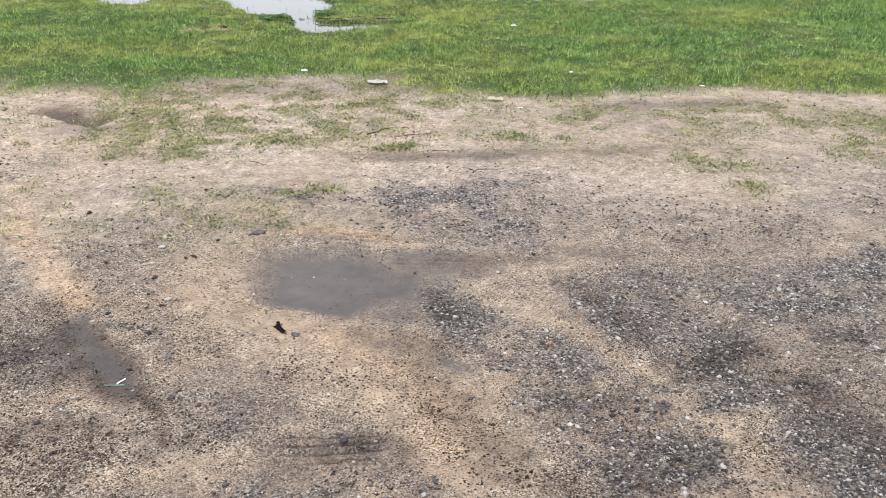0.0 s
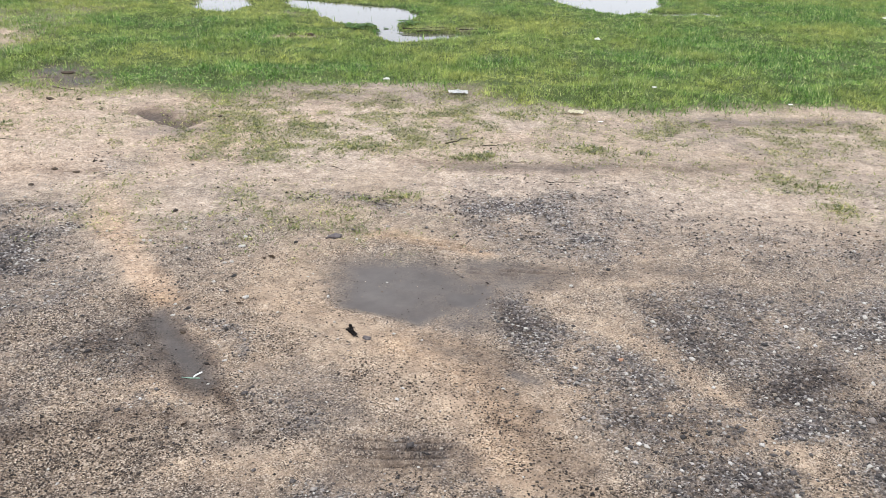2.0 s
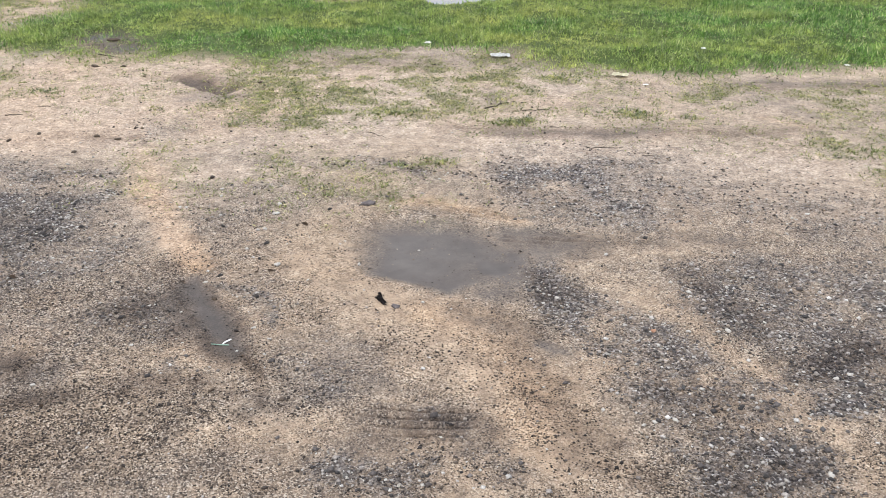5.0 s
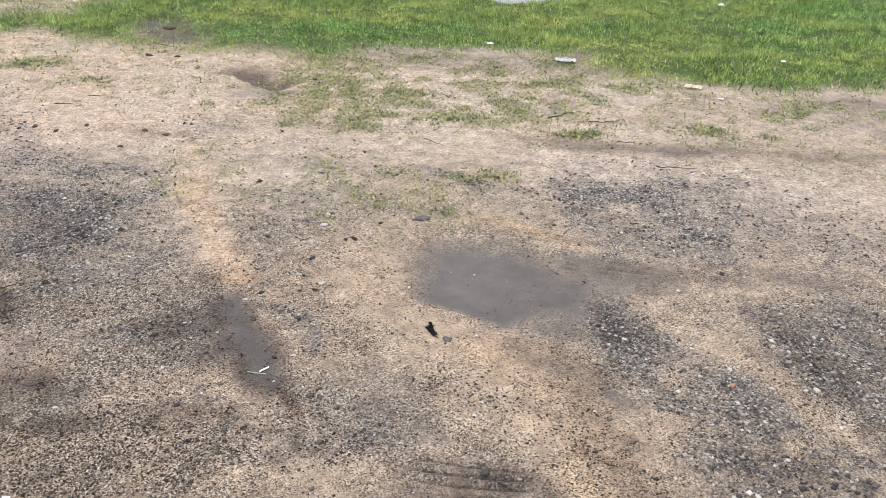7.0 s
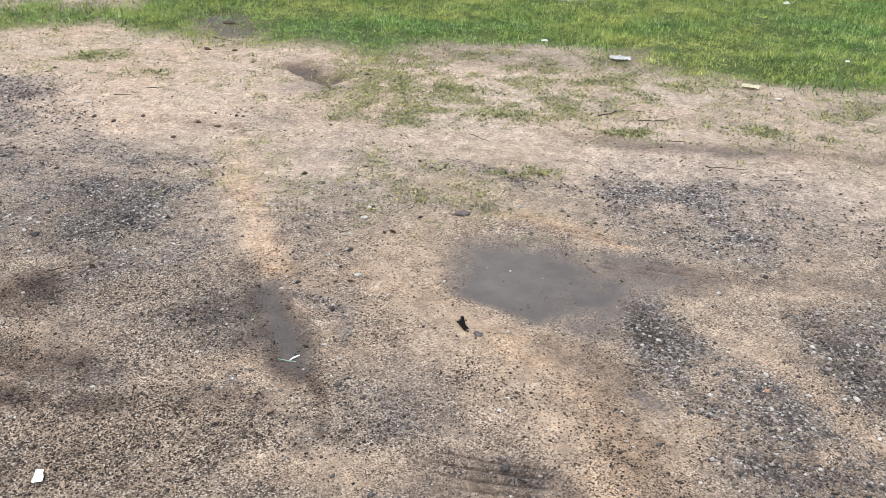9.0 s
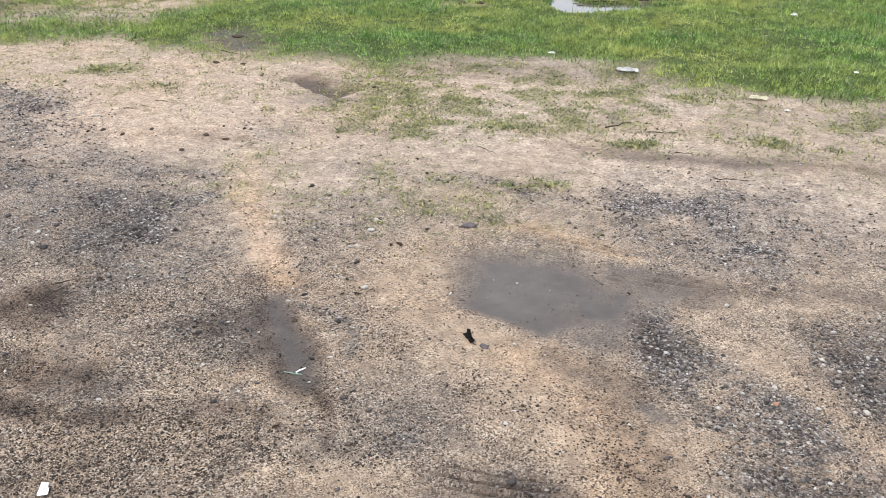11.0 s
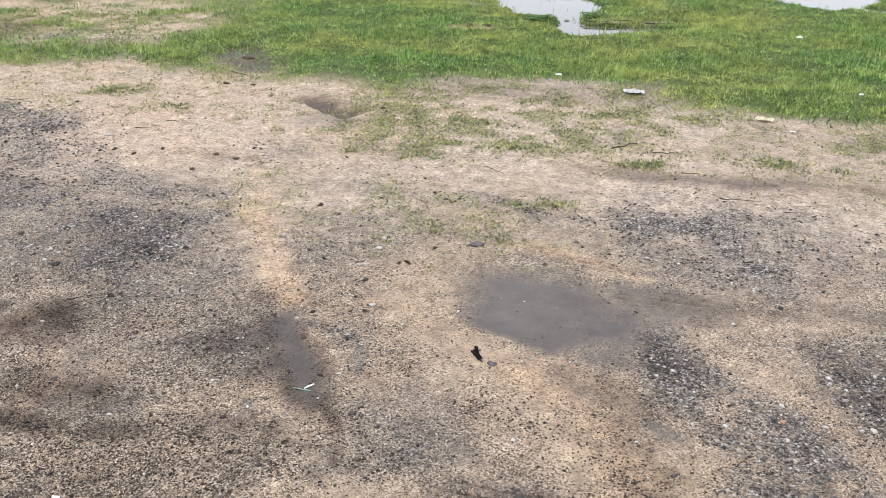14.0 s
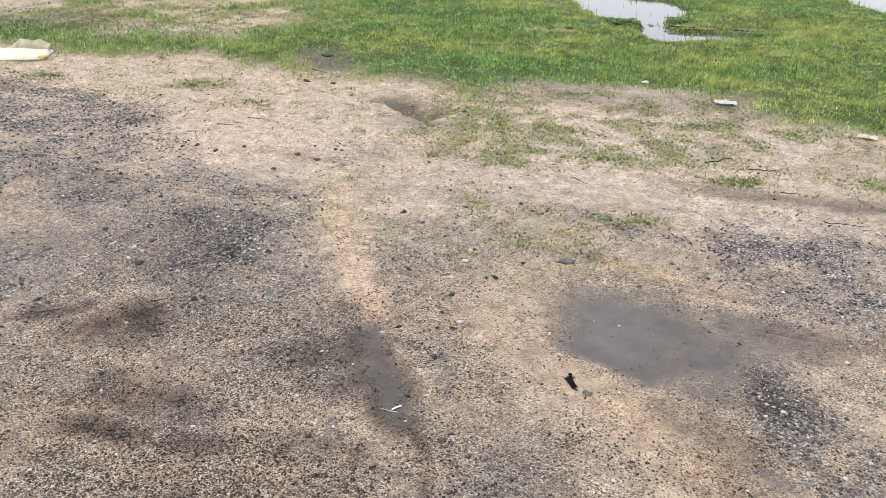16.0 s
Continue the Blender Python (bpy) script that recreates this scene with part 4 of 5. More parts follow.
def lift(x, y):
    """The height of the ground sheet, between its corners."""
    a = np.clip(np.searchsorted(grid_x, x) - 1, 0, nx - 2)
    b = np.clip(np.searchsorted(grid_y, y) - 1, 0, ny - 2)
    u = (x - grid_x[a]) / (grid_x[a + 1] - grid_x[a])
    v = (y - grid_y[b]) / (grid_y[b + 1] - grid_y[b])
    return (grid_z[b, a] * (1 - u) + grid_z[b, a + 1] * u) * (1 - v) + (grid_z[b + 1, a] * (1 - u) + grid_z[b + 1, a + 1] * u) * v


def level(x, y):
    return float(lift(np.array([float(x)]), np.array([float(y)]))[0])


# ---- the ground: one sheet to the horizon ----
def steps(start, stop, first, growth, most):
    out, v, d = [start], start, first
    sign = 1 if stop > start else -1
    while (stop - v) * sign > 0:
        v += sign * d
        out.append(v)
        d = min(d * growth, most)
    return out


xs_mid = list(np.arange(-3.0, 1.9, 0.014))
xs = steps(-3.0, -9.0, 0.014, 1.02, 0.06)[::-1][:-1] + xs_mid + steps(xs_mid[-1], 7.0, 0.014, 1.02, 0.06)[1:]
xs = steps(xs[0], -1500, 0.1, 1.35, 300)[::-1][:-1] + xs + steps(xs[-1], 1500, 0.1, 1.35, 300)[1:]
ys_mid = list(np.arange(1.3, 1.86, 0.014)) + list(np.arange(1.86, 2.06, 0.005)) + list(np.arange(2.06, 3.6, 0.014))
ys = ys_mid + steps(ys_mid[-1], 14.0, 0.014, 1.012, 0.06)[1:]
ys_back = steps(1.3, -5.0, 0.02, 1.05, 0.1)
ys = steps(ys_back[-1], -1500, 0.15, 1.35, 300)[::-1][:-1] + ys_back[::-1][:-1] + ys + steps(ys[-1], 1500, 0.1, 1.35, 300)[1:]
gx, gy = np.meshgrid(np.array(xs), np.array(ys))
nx, ny = len(xs), len(ys)
plan = Plan(gx.ravel(), gy.ravel())
grid_x, grid_y, grid_z = np.array(xs), np.array(ys), plan.height().reshape(ny, nx)
verts = np.stack([gx.ravel(), gy.ravel(), grid_z.ravel()], 1)
i = (np.arange(ny - 1)[:, None] * nx + np.arange(nx - 1)[None, :]).ravel()
quads = np.stack([i, i + 1, i + nx + 1, i + nx], 1)
ground_mesh = mesh_arrays("ground", verts, quads.ravel(), np.full(len(quads), 4), MAT_GROUND, True)
for key, values in (("sand", plan.sand()), ("gravel", plan.gravel()), ("silt", plan.silt()), ("damp", plan.damp()), ("turf", plan.turf(True)), ("weed", plan.weed()), ("pale", plan.pale()), ("warm", plan.warm())):
    ground_mesh.attributes.new(key, 'FLOAT', 'POINT').data.foreach_set("value", np.ascontiguousarray(values, dtype=np.float32))
ground = tagged(new("ground", ground_mesh), "wet sandy gravel yard running into a lawn", "ground", "", "structure")


# ---- rain puddles in the lawn ----
def puddle(name, x0, x1, y0, y1, label):
    n = 24
    v = [(x0 + (x1 - x0) * a / n, y0 + (y1 - y0) * b / n, -0.016) for b in range(n + 1) for a in range(n + 1)]
    f = [(b * (n + 1) + a, b * (n + 1) + a + 1, (b + 1) * (n + 1) + a + 1, (b + 1) * (n + 1) + a) for b in range(n) for a in range(n)]
    return tagged(new(name, mesh_from(name, v, f, MAT_WATER, True)), label, "puddle", "puddles in the lawn", "structure")


puddle("water_1", -3.18, -0.3, 8.2, 11.2, "shallow rain puddle reflecting the sky in the grass")
puddle("water_2", -4.8, -3.22, 9.4, 11.2, "small rain puddle among grass")
puddle("water_3", 0.0, 2.6, 10.2, 13.8, "rain puddle with grass tips standing in it")


# ---- loose stones, grit and grass as stuff ----
rng = np.random.default_rng(7)
OCTA = np.array([(1, 0, 0), (0, 1, 0), (-1, 0, 0), (0, -1, 0), (0, 0, 1), (0, 0, -0.6)], float)
OCTA_F = np.array([(0, 1, 4), (1, 2, 4), (2, 3, 4), (3, 0, 4), (1, 0, 5), (2, 1, 5), (3, 2, 5), (0, 3, 5)])


def scatter(count, x0, x1, y0, y1, keep):
    """Places in a stretch of the plan, kept with the share that keep gives."""
    x = rng.uniform(x0, x1, count)
    y = rng.uniform(y0, y1, count)
    p = Plan(x, y)
    ok = rng.random(count) < keep(p)
    return x[ok], y[ok]


def stones(name, x, y, size, mat, label):
    n = len(x)
    p = Plan(x, y)
    z = lift(x, y)
    r = size * rng.lognormal(0, 0.35, n)
    v = OCTA[None] * rng.uniform(0.65, 1.25, (n, 6, 1)) * r[:, None, None] * 0.5
    v[:, :, 0] *= rng.uniform(0.75, 1.35, (n, 1))
    v[:, :, 2] *= rng.uniform(0.4, 0.9, (n, 1))
    a = rng.uniform(0, 2 * math.pi, n)
    c, s = np.cos(a)[:, None], np.sin(a)[:, None]
    vx, vy = v[:, :, 0] * c - v[:, :, 1] * s, v[:, :, 0] * s + v[:, :, 1] * c
    vz = v[:, :, 2] + (z + 0.12 * r)[:, None] + 0.25 * vx * rng.uniform(-1, 1, (n, 1))
    co = np.stack([vx + x[:, None], vy + y[:, None], vz], 2).reshape(-1, 3)
    f = (OCTA_F[None] + 6 * np.arange(n)[:, None, None]).reshape(-1)
    me = mesh_arrays(name, co, f, np.full(8 * n, 3), mat)
    me.attributes.new("damp", 'FLOAT', 'POINT').data.foreach_set("value", np.repeat(p.damp(), 6).astype(np.float32))
    return tagged(new(name, me), label, "gravel", "", "stuff")


def thin(y, near, far):
    """Fewer with distance."""
    return np.clip(1 - (y - near) / (far - near), 0.0, 1)


gxs, gys = scatter(110000, -3.3, 2.3, 1.3, 4.6, lambda p: (0.012 + 0.988 * p.gravel()) * (1 - 0.96 * p.silt()) * (1 - 0.8 * p.pressed()) * (0.3 + 0.7 * thin(p.y0, 2.5, 4.6)))
stones("gravel", gxs, gys, 0.0082, MAT_GRAVEL, "loose grey and brown crushed gravel on the yard")
gxs, gys = scatter(210000, -2.6, 1.6, 1.3, 3.9, lambda p: (1 - 0.6 * p.gravel()) * (1 - 0.97 * p.silt()) * (1 - 0.85 * p.pressed()) * (0.25 + 0.75 * thin(p.y0, 2.0, 3.9)) * 0.85 * ease(0.7 + 1.2 * fbm(p.x0, p.y0, 3.6, 4, 76, 0.65) - 0.8 * p.sand()))
stones("grit", gxs, gys, 0.0047, MAT_GRIT, "fine dark and tan grit strewn over damp sand")
gxs, gys = scatter(36000, -5.5, 3.4, 3.5, 6.3, lambda p: (0.06 + 0.94 * p.gravel()) * (1 - p.turf()))
stones("gravel", gxs, gys, 0.01, MAT_GRIT, "scattered small stones on pale sand")
gxs, gys = scatter(120000, -8.5, -3.2, 3.0, 9.0, lambda p: p.gravel() * (1 - p.turf()))
stones("gravel", gxs, gys, 0.011, MAT_CHIPS, "coarse grey gravel strewn along the edge of the yard")
gxs, gys = scatter(16000, 2.2, 4.4, 1.8, 5.2, lambda p: p.gravel())
stones("gravel", gxs, gys, 0.012, MAT_CHIPS, "coarse grey gravel at the far side of the yard")
gxs, gys = scatter(7000, -3.0, 2.3, 1.3, 5.0, lambda p: (0.06 + 0.94 * p.gravel()) * (1 - 0.95 * p.silt()))
stones("pale_gravel", gxs, gys, 0.0095, MAT_PALE, "whitish quartz chips among the gravel")

gxs, gys = scatter(34000, -3.0, 2.3, 1.4, 3.7, lambda p: np.clip(0.9 * p.gravel() ** 1.3 + 0.03, 0, 1) * (1 - p.silt()) * 0.55)
stones("coarse_gravel", gxs, gys, 0.0125, MAT_CHIPS, "coarser grey and whitish crushed stones in the gravel")
gxs, gys = scatter(95000, -2.6, 1.4, 1.4, 3.4, lambda p: p.crumbs() * (1 - p.silt()) * (1 - 0.8 * p.pressed()) * (0.3 + 0.7 * thin(p.y0, 1.9, 3.2)))
stones("dark_grit", gxs, gys, 0.0054, MAT_DARKGRIT, "dark brown grit and soil crumbs strewn over sand")


def blades(name, x, y, length, width, mat, label, lean=0.6, fallen=0.25, squash=1.0):
    n = len(x)
    z = lift(x, y)
    a = rng.uniform(0, 2 * math.pi, n)
    tilt = np.abs(rng.normal(fallen, lean, n)).clip(0.02, 1.45)
    turn = rng.uniform(0, 2 * math.pi, n)
    d = np.stack([np.cos(a), np.sin(a)], 1)
    w = np.stack([np.cos(turn), np.sin(turn)], 1) * (width * rng.uniform(0.6, 1.3, n))[:, None] * 0.5
    mid_h, tip_h = 0.55 * length * np.cos(tilt * 0.6), length * np.cos(tilt * 0.6) * 0.55 + 0.45 * length * np.cos(np.minimum(tilt * 1.5, 1.6))
    mid_o, tip_o = 0.55 * length * np.sin(tilt * 0.6), 0.55 * length * np.sin(tilt * 0.6) + 0.45 * length * np.sin(np.minimum(tilt * 1.5, 1.6))
    mid_h, tip_h = mid_h * squash, tip_h * squash
    base = np.stack([x, y], 1)
    co = np.zeros((n, 5, 3))
    co[:, 0, :2], co[:, 1, :2] = base - w, base + w
    co[:, 2, :2], co[:, 3, :2] = base + d * mid_o[:, None] + w * 0.8, base + d * mid_o[:, None] - w * 0.8
    co[:, 4, :2] = base + d * tip_o[:, None]
    co[:, :2, 2] = (z - 0.004)[:, None]
    co[:, 2:4, 2] = (z + mid_h)[:, None]
    co[:, 4, 2] = z + tip_h
    k = 5 * np.arange(n)[:, None]
    loops = np.concatenate([k, k + 1, k + 2, k + 3, k + 3, k + 2, k + 4], 1).ravel()
    sizes = np.tile([4, 3], n)
    return tagged(new(name, mesh_arrays(name, co.reshape(-1, 3), loops, sizes, mat)), label, "grass", "", "stuff")


def leaflets(name, x, y, length, width, mat, label, lean, fallen):
    """Short pointed grass leaves, one face each."""
    n = len(x)
    z = lift(x, y)
    a, turn = rng.uniform(0, 2 * math.pi, n), rng.uniform(0, 2 * math.pi, n)
    tilt = np.abs(rng.normal(fallen, lean, n)).clip(0.02, 1.4)
    w = width * rng.uniform(0.6, 1.4, n) * 0.5
    raised = rng.uniform(0, 0.5, n) * length
    co = np.zeros((n, 3, 3))
    co[:, 0, 0], co[:, 0, 1] = x - np.cos(turn) * w, y - np.sin(turn) * w
    co[:, 1, 0], co[:, 1, 1] = x + np.cos(turn) * w, y + np.sin(turn) * w
    co[:, 2, 0], co[:, 2, 1] = x + np.cos(a) * np.sin(tilt) * length, y + np.sin(a) * np.sin(tilt) * length
    co[:, :2, 2] = (z - 0.004 + 0.3 * raised)[:, None]
    co[:, 2, 2] = z + np.cos(tilt) * length + 0.3 * raised
    me = mesh_arrays(name, co.reshape(-1, 3), np.arange(3 * n), np.full(n, 3), mat)
    share = np.repeat(Plan(x, y).dry(), 3).astype(np.float32)
    me.attributes.new("dry", 'FLOAT', 'POINT').data.foreach_set("value", share)
    return tagged(new(name, me), label, "grass", "", "stuff")


def lawn_share(p):
    clump = 0.78 + 0.6 * fbm(p.x0, p.y0, 4.0, 4, 71, 0.65)
    view = (p.x0 > -9.2 + 0.25 * (p.y0 - 6)) & (p.x0 < 3.6 + 0.75 * (p.y0 - 6))
    return np.clip(p.turf() * clump * (1 - 0.95 * p.water(0.06)), 0, 1) * view


bx, by = scatter(1250000, -9.2, 7.6, 5.5, 13.8, lawn_share)
tall = 0.03 + 0.022 * fbm(bx, by, 1.3, 3, 72) + 0.014 * fbm(bx, by, 5.0, 3, 73) + 0.02 * fbm(bx, by, 13.0, 2, 77) + rng.normal(0, 0.01, len(bx))
leaflets("lawn_grass", bx, by, (tall * (1 - 0.7 * Plan(bx, by).water(0.5))).clip(0.012, 0.08), 0.0085, MAT_GRASS, "short wet green grass with yellowing patches", 0.55, 1.0)
bx, by = scatter(30000, -9.2, 7.6, 5.8, 13.8, lambda p: lawn_share(p) * ease(0.45 + 1.6 * fbm(p.x0, p.y0, 7.0, 3, 78)))
blades("grass_sprigs", bx, by, rng.uniform(0.03, 0.06, len(bx)), 0.0065, MAT_SPRIG, "taller yellow-green grass sprigs in the lawn", 0.5, 0.75)
bx, by = scatter(60000, -60, 60, 13.8, 70, lambda p: np.clip(0.9 - (p.y0 - 13) / 70, 0.1, 1))
blades("far_grass", bx, by, rng.uniform(0.05, 0.11, len(bx)), 0.03, MAT_GRASS, "rough green grass further off")
tx, ty = scatter(80000, -7.5, 3.2, 3.2, 8.5, lambda p: np.clip(p.weed() + 0.35 * p.turf() * (1 - p.turf()), 0, 1) * (1 - 0.7 * p.turf()))
each = rng.integers(5, 16, len(tx))
spread = np.repeat(rng.uniform(0.015, 0.06, len(tx)), each)
wx, wy = np.repeat(tx, each) + rng.normal(0, 1, each.sum()) * spread, np.repeat(ty, each) + rng.normal(0, 1, each.sum()) * spread
blades("sparse_weeds", wx, wy, rng.uniform(0.014, 0.04, len(wx)), 0.006, MAT_WEED, "thin low weeds creeping over sand", 0.4, 1.35, 0.55)
sx, sy = scatter(9000, -4.6, 2.4, 8.3, 13.4, lambda p: ease(p.water(0.12) * (1.15 - p.water())  * 2.4) * ease(0.55 + 2.0 * fbm(p.x0, p.y0, 3.0, 3, 74)))
blades("shallows_grass", sx, sy, rng.uniform(0.05, 0.11, len(sx)), 0.007, MAT_GRASS, "grass tips standing in the shallow puddle edges", 0.3, 0.15)


# ---- single loose things ----
def rough_stone(name, x, y, length, width, tall, turn, mat, label, group, category="stone", seed=0):
    """A lump with facets and worn edges, pressed a little into the soil."""
    bm = bmesh.new()
    bmesh.ops.create_icosphere(bm, subdivisions=2, radius=0.5)
    off = Vector((seed * 3.7, seed * 1.3, seed * 2.1))
    for v in bm.verts:
        k = 1 + 0.55 * noise.noise(v.co * 2.2 + off) + 0.3 * noise.noise(v.co * 5 + off)
        v.co = v.co * k
        v.co.z = max(v.co.z, -0.32)
        v.co = Vector((v.co.x * length, v.co.y * width, v.co.z * tall))
    me = bpy.data.meshes.new(name)
    bm.to_mesh(me)
    bm.free()
    me.materials.append(mat)
    me.polygons.foreach_set("use_smooth", [True] * len(me.polygons))
    ob = new(name, me)
    ob.matrix_basis = pose(x, y, level(x, y) + 0.2 * tall, 0, 0, turn)
    return tagged(ob, label, category, group)


def pale_stone(x, y, size, seed):
    return rough_stone("pale_stone", x, y, size, size * 0.7, size * 0.5, seed * 47, MAT_PALE, "whitish angular stone lying loose on the gravel", "pale stones on the yard", "stone", seed)


def dark_stone(x, y, size, seed):
    return rough_stone("dark_stone", x, y, size * 0.95, size * 0.7, size * 0.45, seed * 61, MAT_DARK, "dark grey stone lying on damp sand", "dark stones on the yard", "stone", seed)


def clod(x, y, size, seed):
    return rough_stone("soil_clod", x, y, size * 0.8, size * 0.5, size * 0.3, seed * 33, MAT_CLOD, "dark crumb of damp soil on pale sand", "soil clods", "clod", seed)


PALE = [(-1.24, 3.34, 0.03), (-1.25, 3.43, 0.025), (-1.23, 3.17, 0.022), (-1.26, 3.16, 0.02), (-1.07, 2.85, 0.03), (-0.75, 2.93, 0.02), (-1.24, 2.97, 0.018), (-1.30, 2.68, 0.018),
        (-1.0, 2.39, 0.018), (0.39, 2.67, 0.022), (0.51, 2.59, 0.018), (0.48, 2.94, 0.018), (0.24, 3.16, 0.02), (0.40, 2.49, 0.017), (0.05, 2.77, 0.018)]
PALE2 = [(0.0, 2.73, 0.015), (1.39, 3.02, 0.026), (0.65, 2.62, 0.024), (1.0, 2.41, 0.02), (0.95, 2.38, 0.02), (1.25, 2.54, 0.02), (0.42, 2.09, 0.02), (0.36, 2.07, 0.018),
         (1.07, 2.07, 0.02), (0.82, 1.91, 0.024), (0.75, 2.85, 0.016), (1.38, 2.85, 0.02), (0.96, 2.71, 0.016), (-1.56, 3.49, 0.02), (-1.70, 3.34, 0.02), (-3.41, 4.32, 0.035)]
PALE3 = [(-1.67, 3.34, 0.02), (-2.59, 2.88, 0.03), (-2.53, 2.78, 0.025), (-1.58, 1.97, 0.017), (-1.44, 2.49, 0.014), (-2.38, 2.63, 0.018), (-3.99, 3.95, 0.035)]
for k, (x, y, size) in enumerate(PALE + PALE2 + PALE3):
    pale_stone(x, y, size, k + 1)
for k, (x, y, size) in enumerate([(-1.18, 3.04, 0.036), (-1.16, 2.90, 0.026), (-1.01, 3.42, 0.03), (-1.26, 2.73, 0.03), (-1.17, 2.36, 0.016), (-1.25, 2.47, 0.014), (-1.24, 3.45, 0.03), (0.41, 3.34, 0.032), (1.11, 2.61, 0.026), (-2.46, 2.76, 0.05)]):
    dark_stone(x, y, size * 0.78, k + 60)
for k, (x, y, size) in enumerate([(-3.05, 4.08, 0.045), (-2.94, 4.20, 0.05), (-2.60, 4.23, 0.05), (-2.46, 4.20, 0.05), (-2.60, 3.98, 0.04), (-3.17, 3.91, 0.03), (-3.20, 4.11, 0.05), (-1.22, 2.57, 0.034),
                                  (-3.4, 5.66, 0.07), (-3.2, 5.7, 0.05), (-2.05, 5.42, 0.05), (-2.0, 5.36, 0.04), (-2.36, 8.56, 0.16), (-2.2, 8.62, 0.12), (-3.7, 6.5, 0.12), (-1.2, 9.9, 0.1)]):
    clod(x, y, size, k + 90)
rough_stone("slate_chip", -0.85, 3.51, 0.07, 0.045, 0.025, 20, MAT_SLATE, "flat grey stone half sunk in the sand", "", "stone", 130)
rough_stone("slate_chip", -0.535, 2.615, 0.032, 0.026, 0.016, -15, MAT_SLATE, "flat grey stone beside a blackened leaf", "", "stone", 131)
rough_stone("brick_crumb", 0.39, 2.58, 0.02, 0.016, 0.012, 30, MAT_ORANGE, "small orange crumb of brick among gravel", "", "stone", 132)


def tube(bm, pts, radii, sides=6):
    """A tapered tube along points, closed at both ends."""
    rings = []
    for k, p in enumerate(pts):
        d = (pts[min(k + 1, len(pts) - 1)] - pts[max(k - 1, 0)]).normalized()
        u = d.cross(Vector((0, 0, 1))).normalized()
        w = u.cross(d)
        rings.append([bm.verts.new(p + (u * math.cos(6.2832 * j / sides) + w * math.sin(6.2832 * j / sides)) * radii[k]) for j in range(sides)])
    for a, b in zip(rings, rings[1:]):
        for j in range(sides):
            bm.faces.new((a[j], a[(j + 1) % sides], b[(j + 1) % sides], b[j]))
    bm.faces.new(rings[0][::-1])
    bm.faces.new(rings[-1])


def twig(ax, ay, bx, by, thick, seed, fork=False):
    """A crooked dead twig lying on the soil, with a side shoot where it forks."""
    r = random.Random(seed)
    root = new("twig")
    z0 = level((ax + bx) / 2, (ay + by) / 2)
    root.matrix_basis = pose((ax + bx) / 2, (ay + by) / 2, z0)
    half = Vector(((bx - ax) / 2, (by - ay) / 2, 0))
    side = Vector((-half.y, half.x, 0))
    pts = [half * (-1 + 2 * k / 7) + side * r.uniform(-0.09, 0.09) + Vector((0, 0, thick * (0.8 + 0.9 * r.random()))) for k in range(8)]
    bm = bmesh.new()
    tube(bm, pts, [thick * (1 - 0.09 * k) * r.uniform(0.85, 1.15) for k in range(8)])
    part("stem", bm, MAT_TWIG, root)
    if fork:
        bm = bmesh.new()
        p = pts[3]
        q = [p + (half * 0.28 + side * 0.25) * k / 3 + Vector((0, 0, thick * 0.5 * k)) for k in range(4)]
        tube(bm, q, [thick * 0.6 * (1 - 0.2 * k) for k in range(4)], 5)
        part("side_shoot", bm, MAT_TWIG, root)
    return tagged(root, "thin dead brown twig lying on sand", "twig", "twigs on the ground")


twig(-1.09, 4.55, -0.96, 4.46, 0.0019, 1)
twig(0.16, 4.43, 0.36, 4.46, 0.0025, 2, True)
twig(-0.05, 4.76, 0.04, 4.77, 0.0025, 3)
twig(-0.47, 5.08, -0.24, 5.30, 0.0038, 4, True)
twig(-0.23, 5.05, -0.05, 5.11, 0.0029, 5)
twig(0.46, 4.35, 0.54, 4.38, 0.0021, 6)
twig(-2.53, 2.27, -2.41, 2.42, 0.0025, 7, True)
twig(-2.20, 2.52, -2.14, 2.58, 0.0025, 8)
twig(-3.25, 4.69, -3.15, 4.71, 0.0029, 9)
twig(-3.36, 4.51, -3.26, 4.54, 0.0034, 10)
twig(-3.55, 5.98, -3.35, 5.93, 0.0038, 11)


def dead_leaf(x, y, size, turn, seed):
    """A curled leaf with a midrib and a stalk."""
    root = new("dead_leaf")
    root.matrix_basis = pose(x, y, level(x, y) + 0.004, 0, 0, turn)
    bm = bmesh.new()
    rows = []
    for a in range(9):
        t = a / 8
        w = size * 0.32 * math.sin(math.pi * min(1, 0.06 + 0.9 * t)) ** 0.8
        rows.append([])
        for b in range(5):
            s = b / 2 - 1
            z = 0.28 * w * s * s + 0.05 * size * math.sin(5 * t + seed) + 0.004 * noise.noise(Vector((a, b, seed * 3.1)))
            rows[-1].append(bm.verts.new((size * (t - 0.5), w * s, z + 0.03 * size)))
    for a, b in zip(rows, rows[1:]):
        for j in range(4):
            bm.faces.new((a[j], a[j + 1], b[j + 1], b[j]))
    bmesh.ops.solidify(bm, geom=bm.faces[:], thickness=0.0012)
    part("blade", bm, MAT_LEAF, root)
    bm = bmesh.new()
    tube(bm, [Vector((size * (0.45 + 0.12 * k), 0.004 * math.sin(k), 0.03 * size + 0.0005 * k)) for k in range(4)], [0.0016, 0.0014, 0.0012, 0.001], 5)
    part("stalk", bm, MAT_TWIG, root)
    return tagged(root, "curled dark brown dead leaf on gravel", "leaf", "dead leaves")


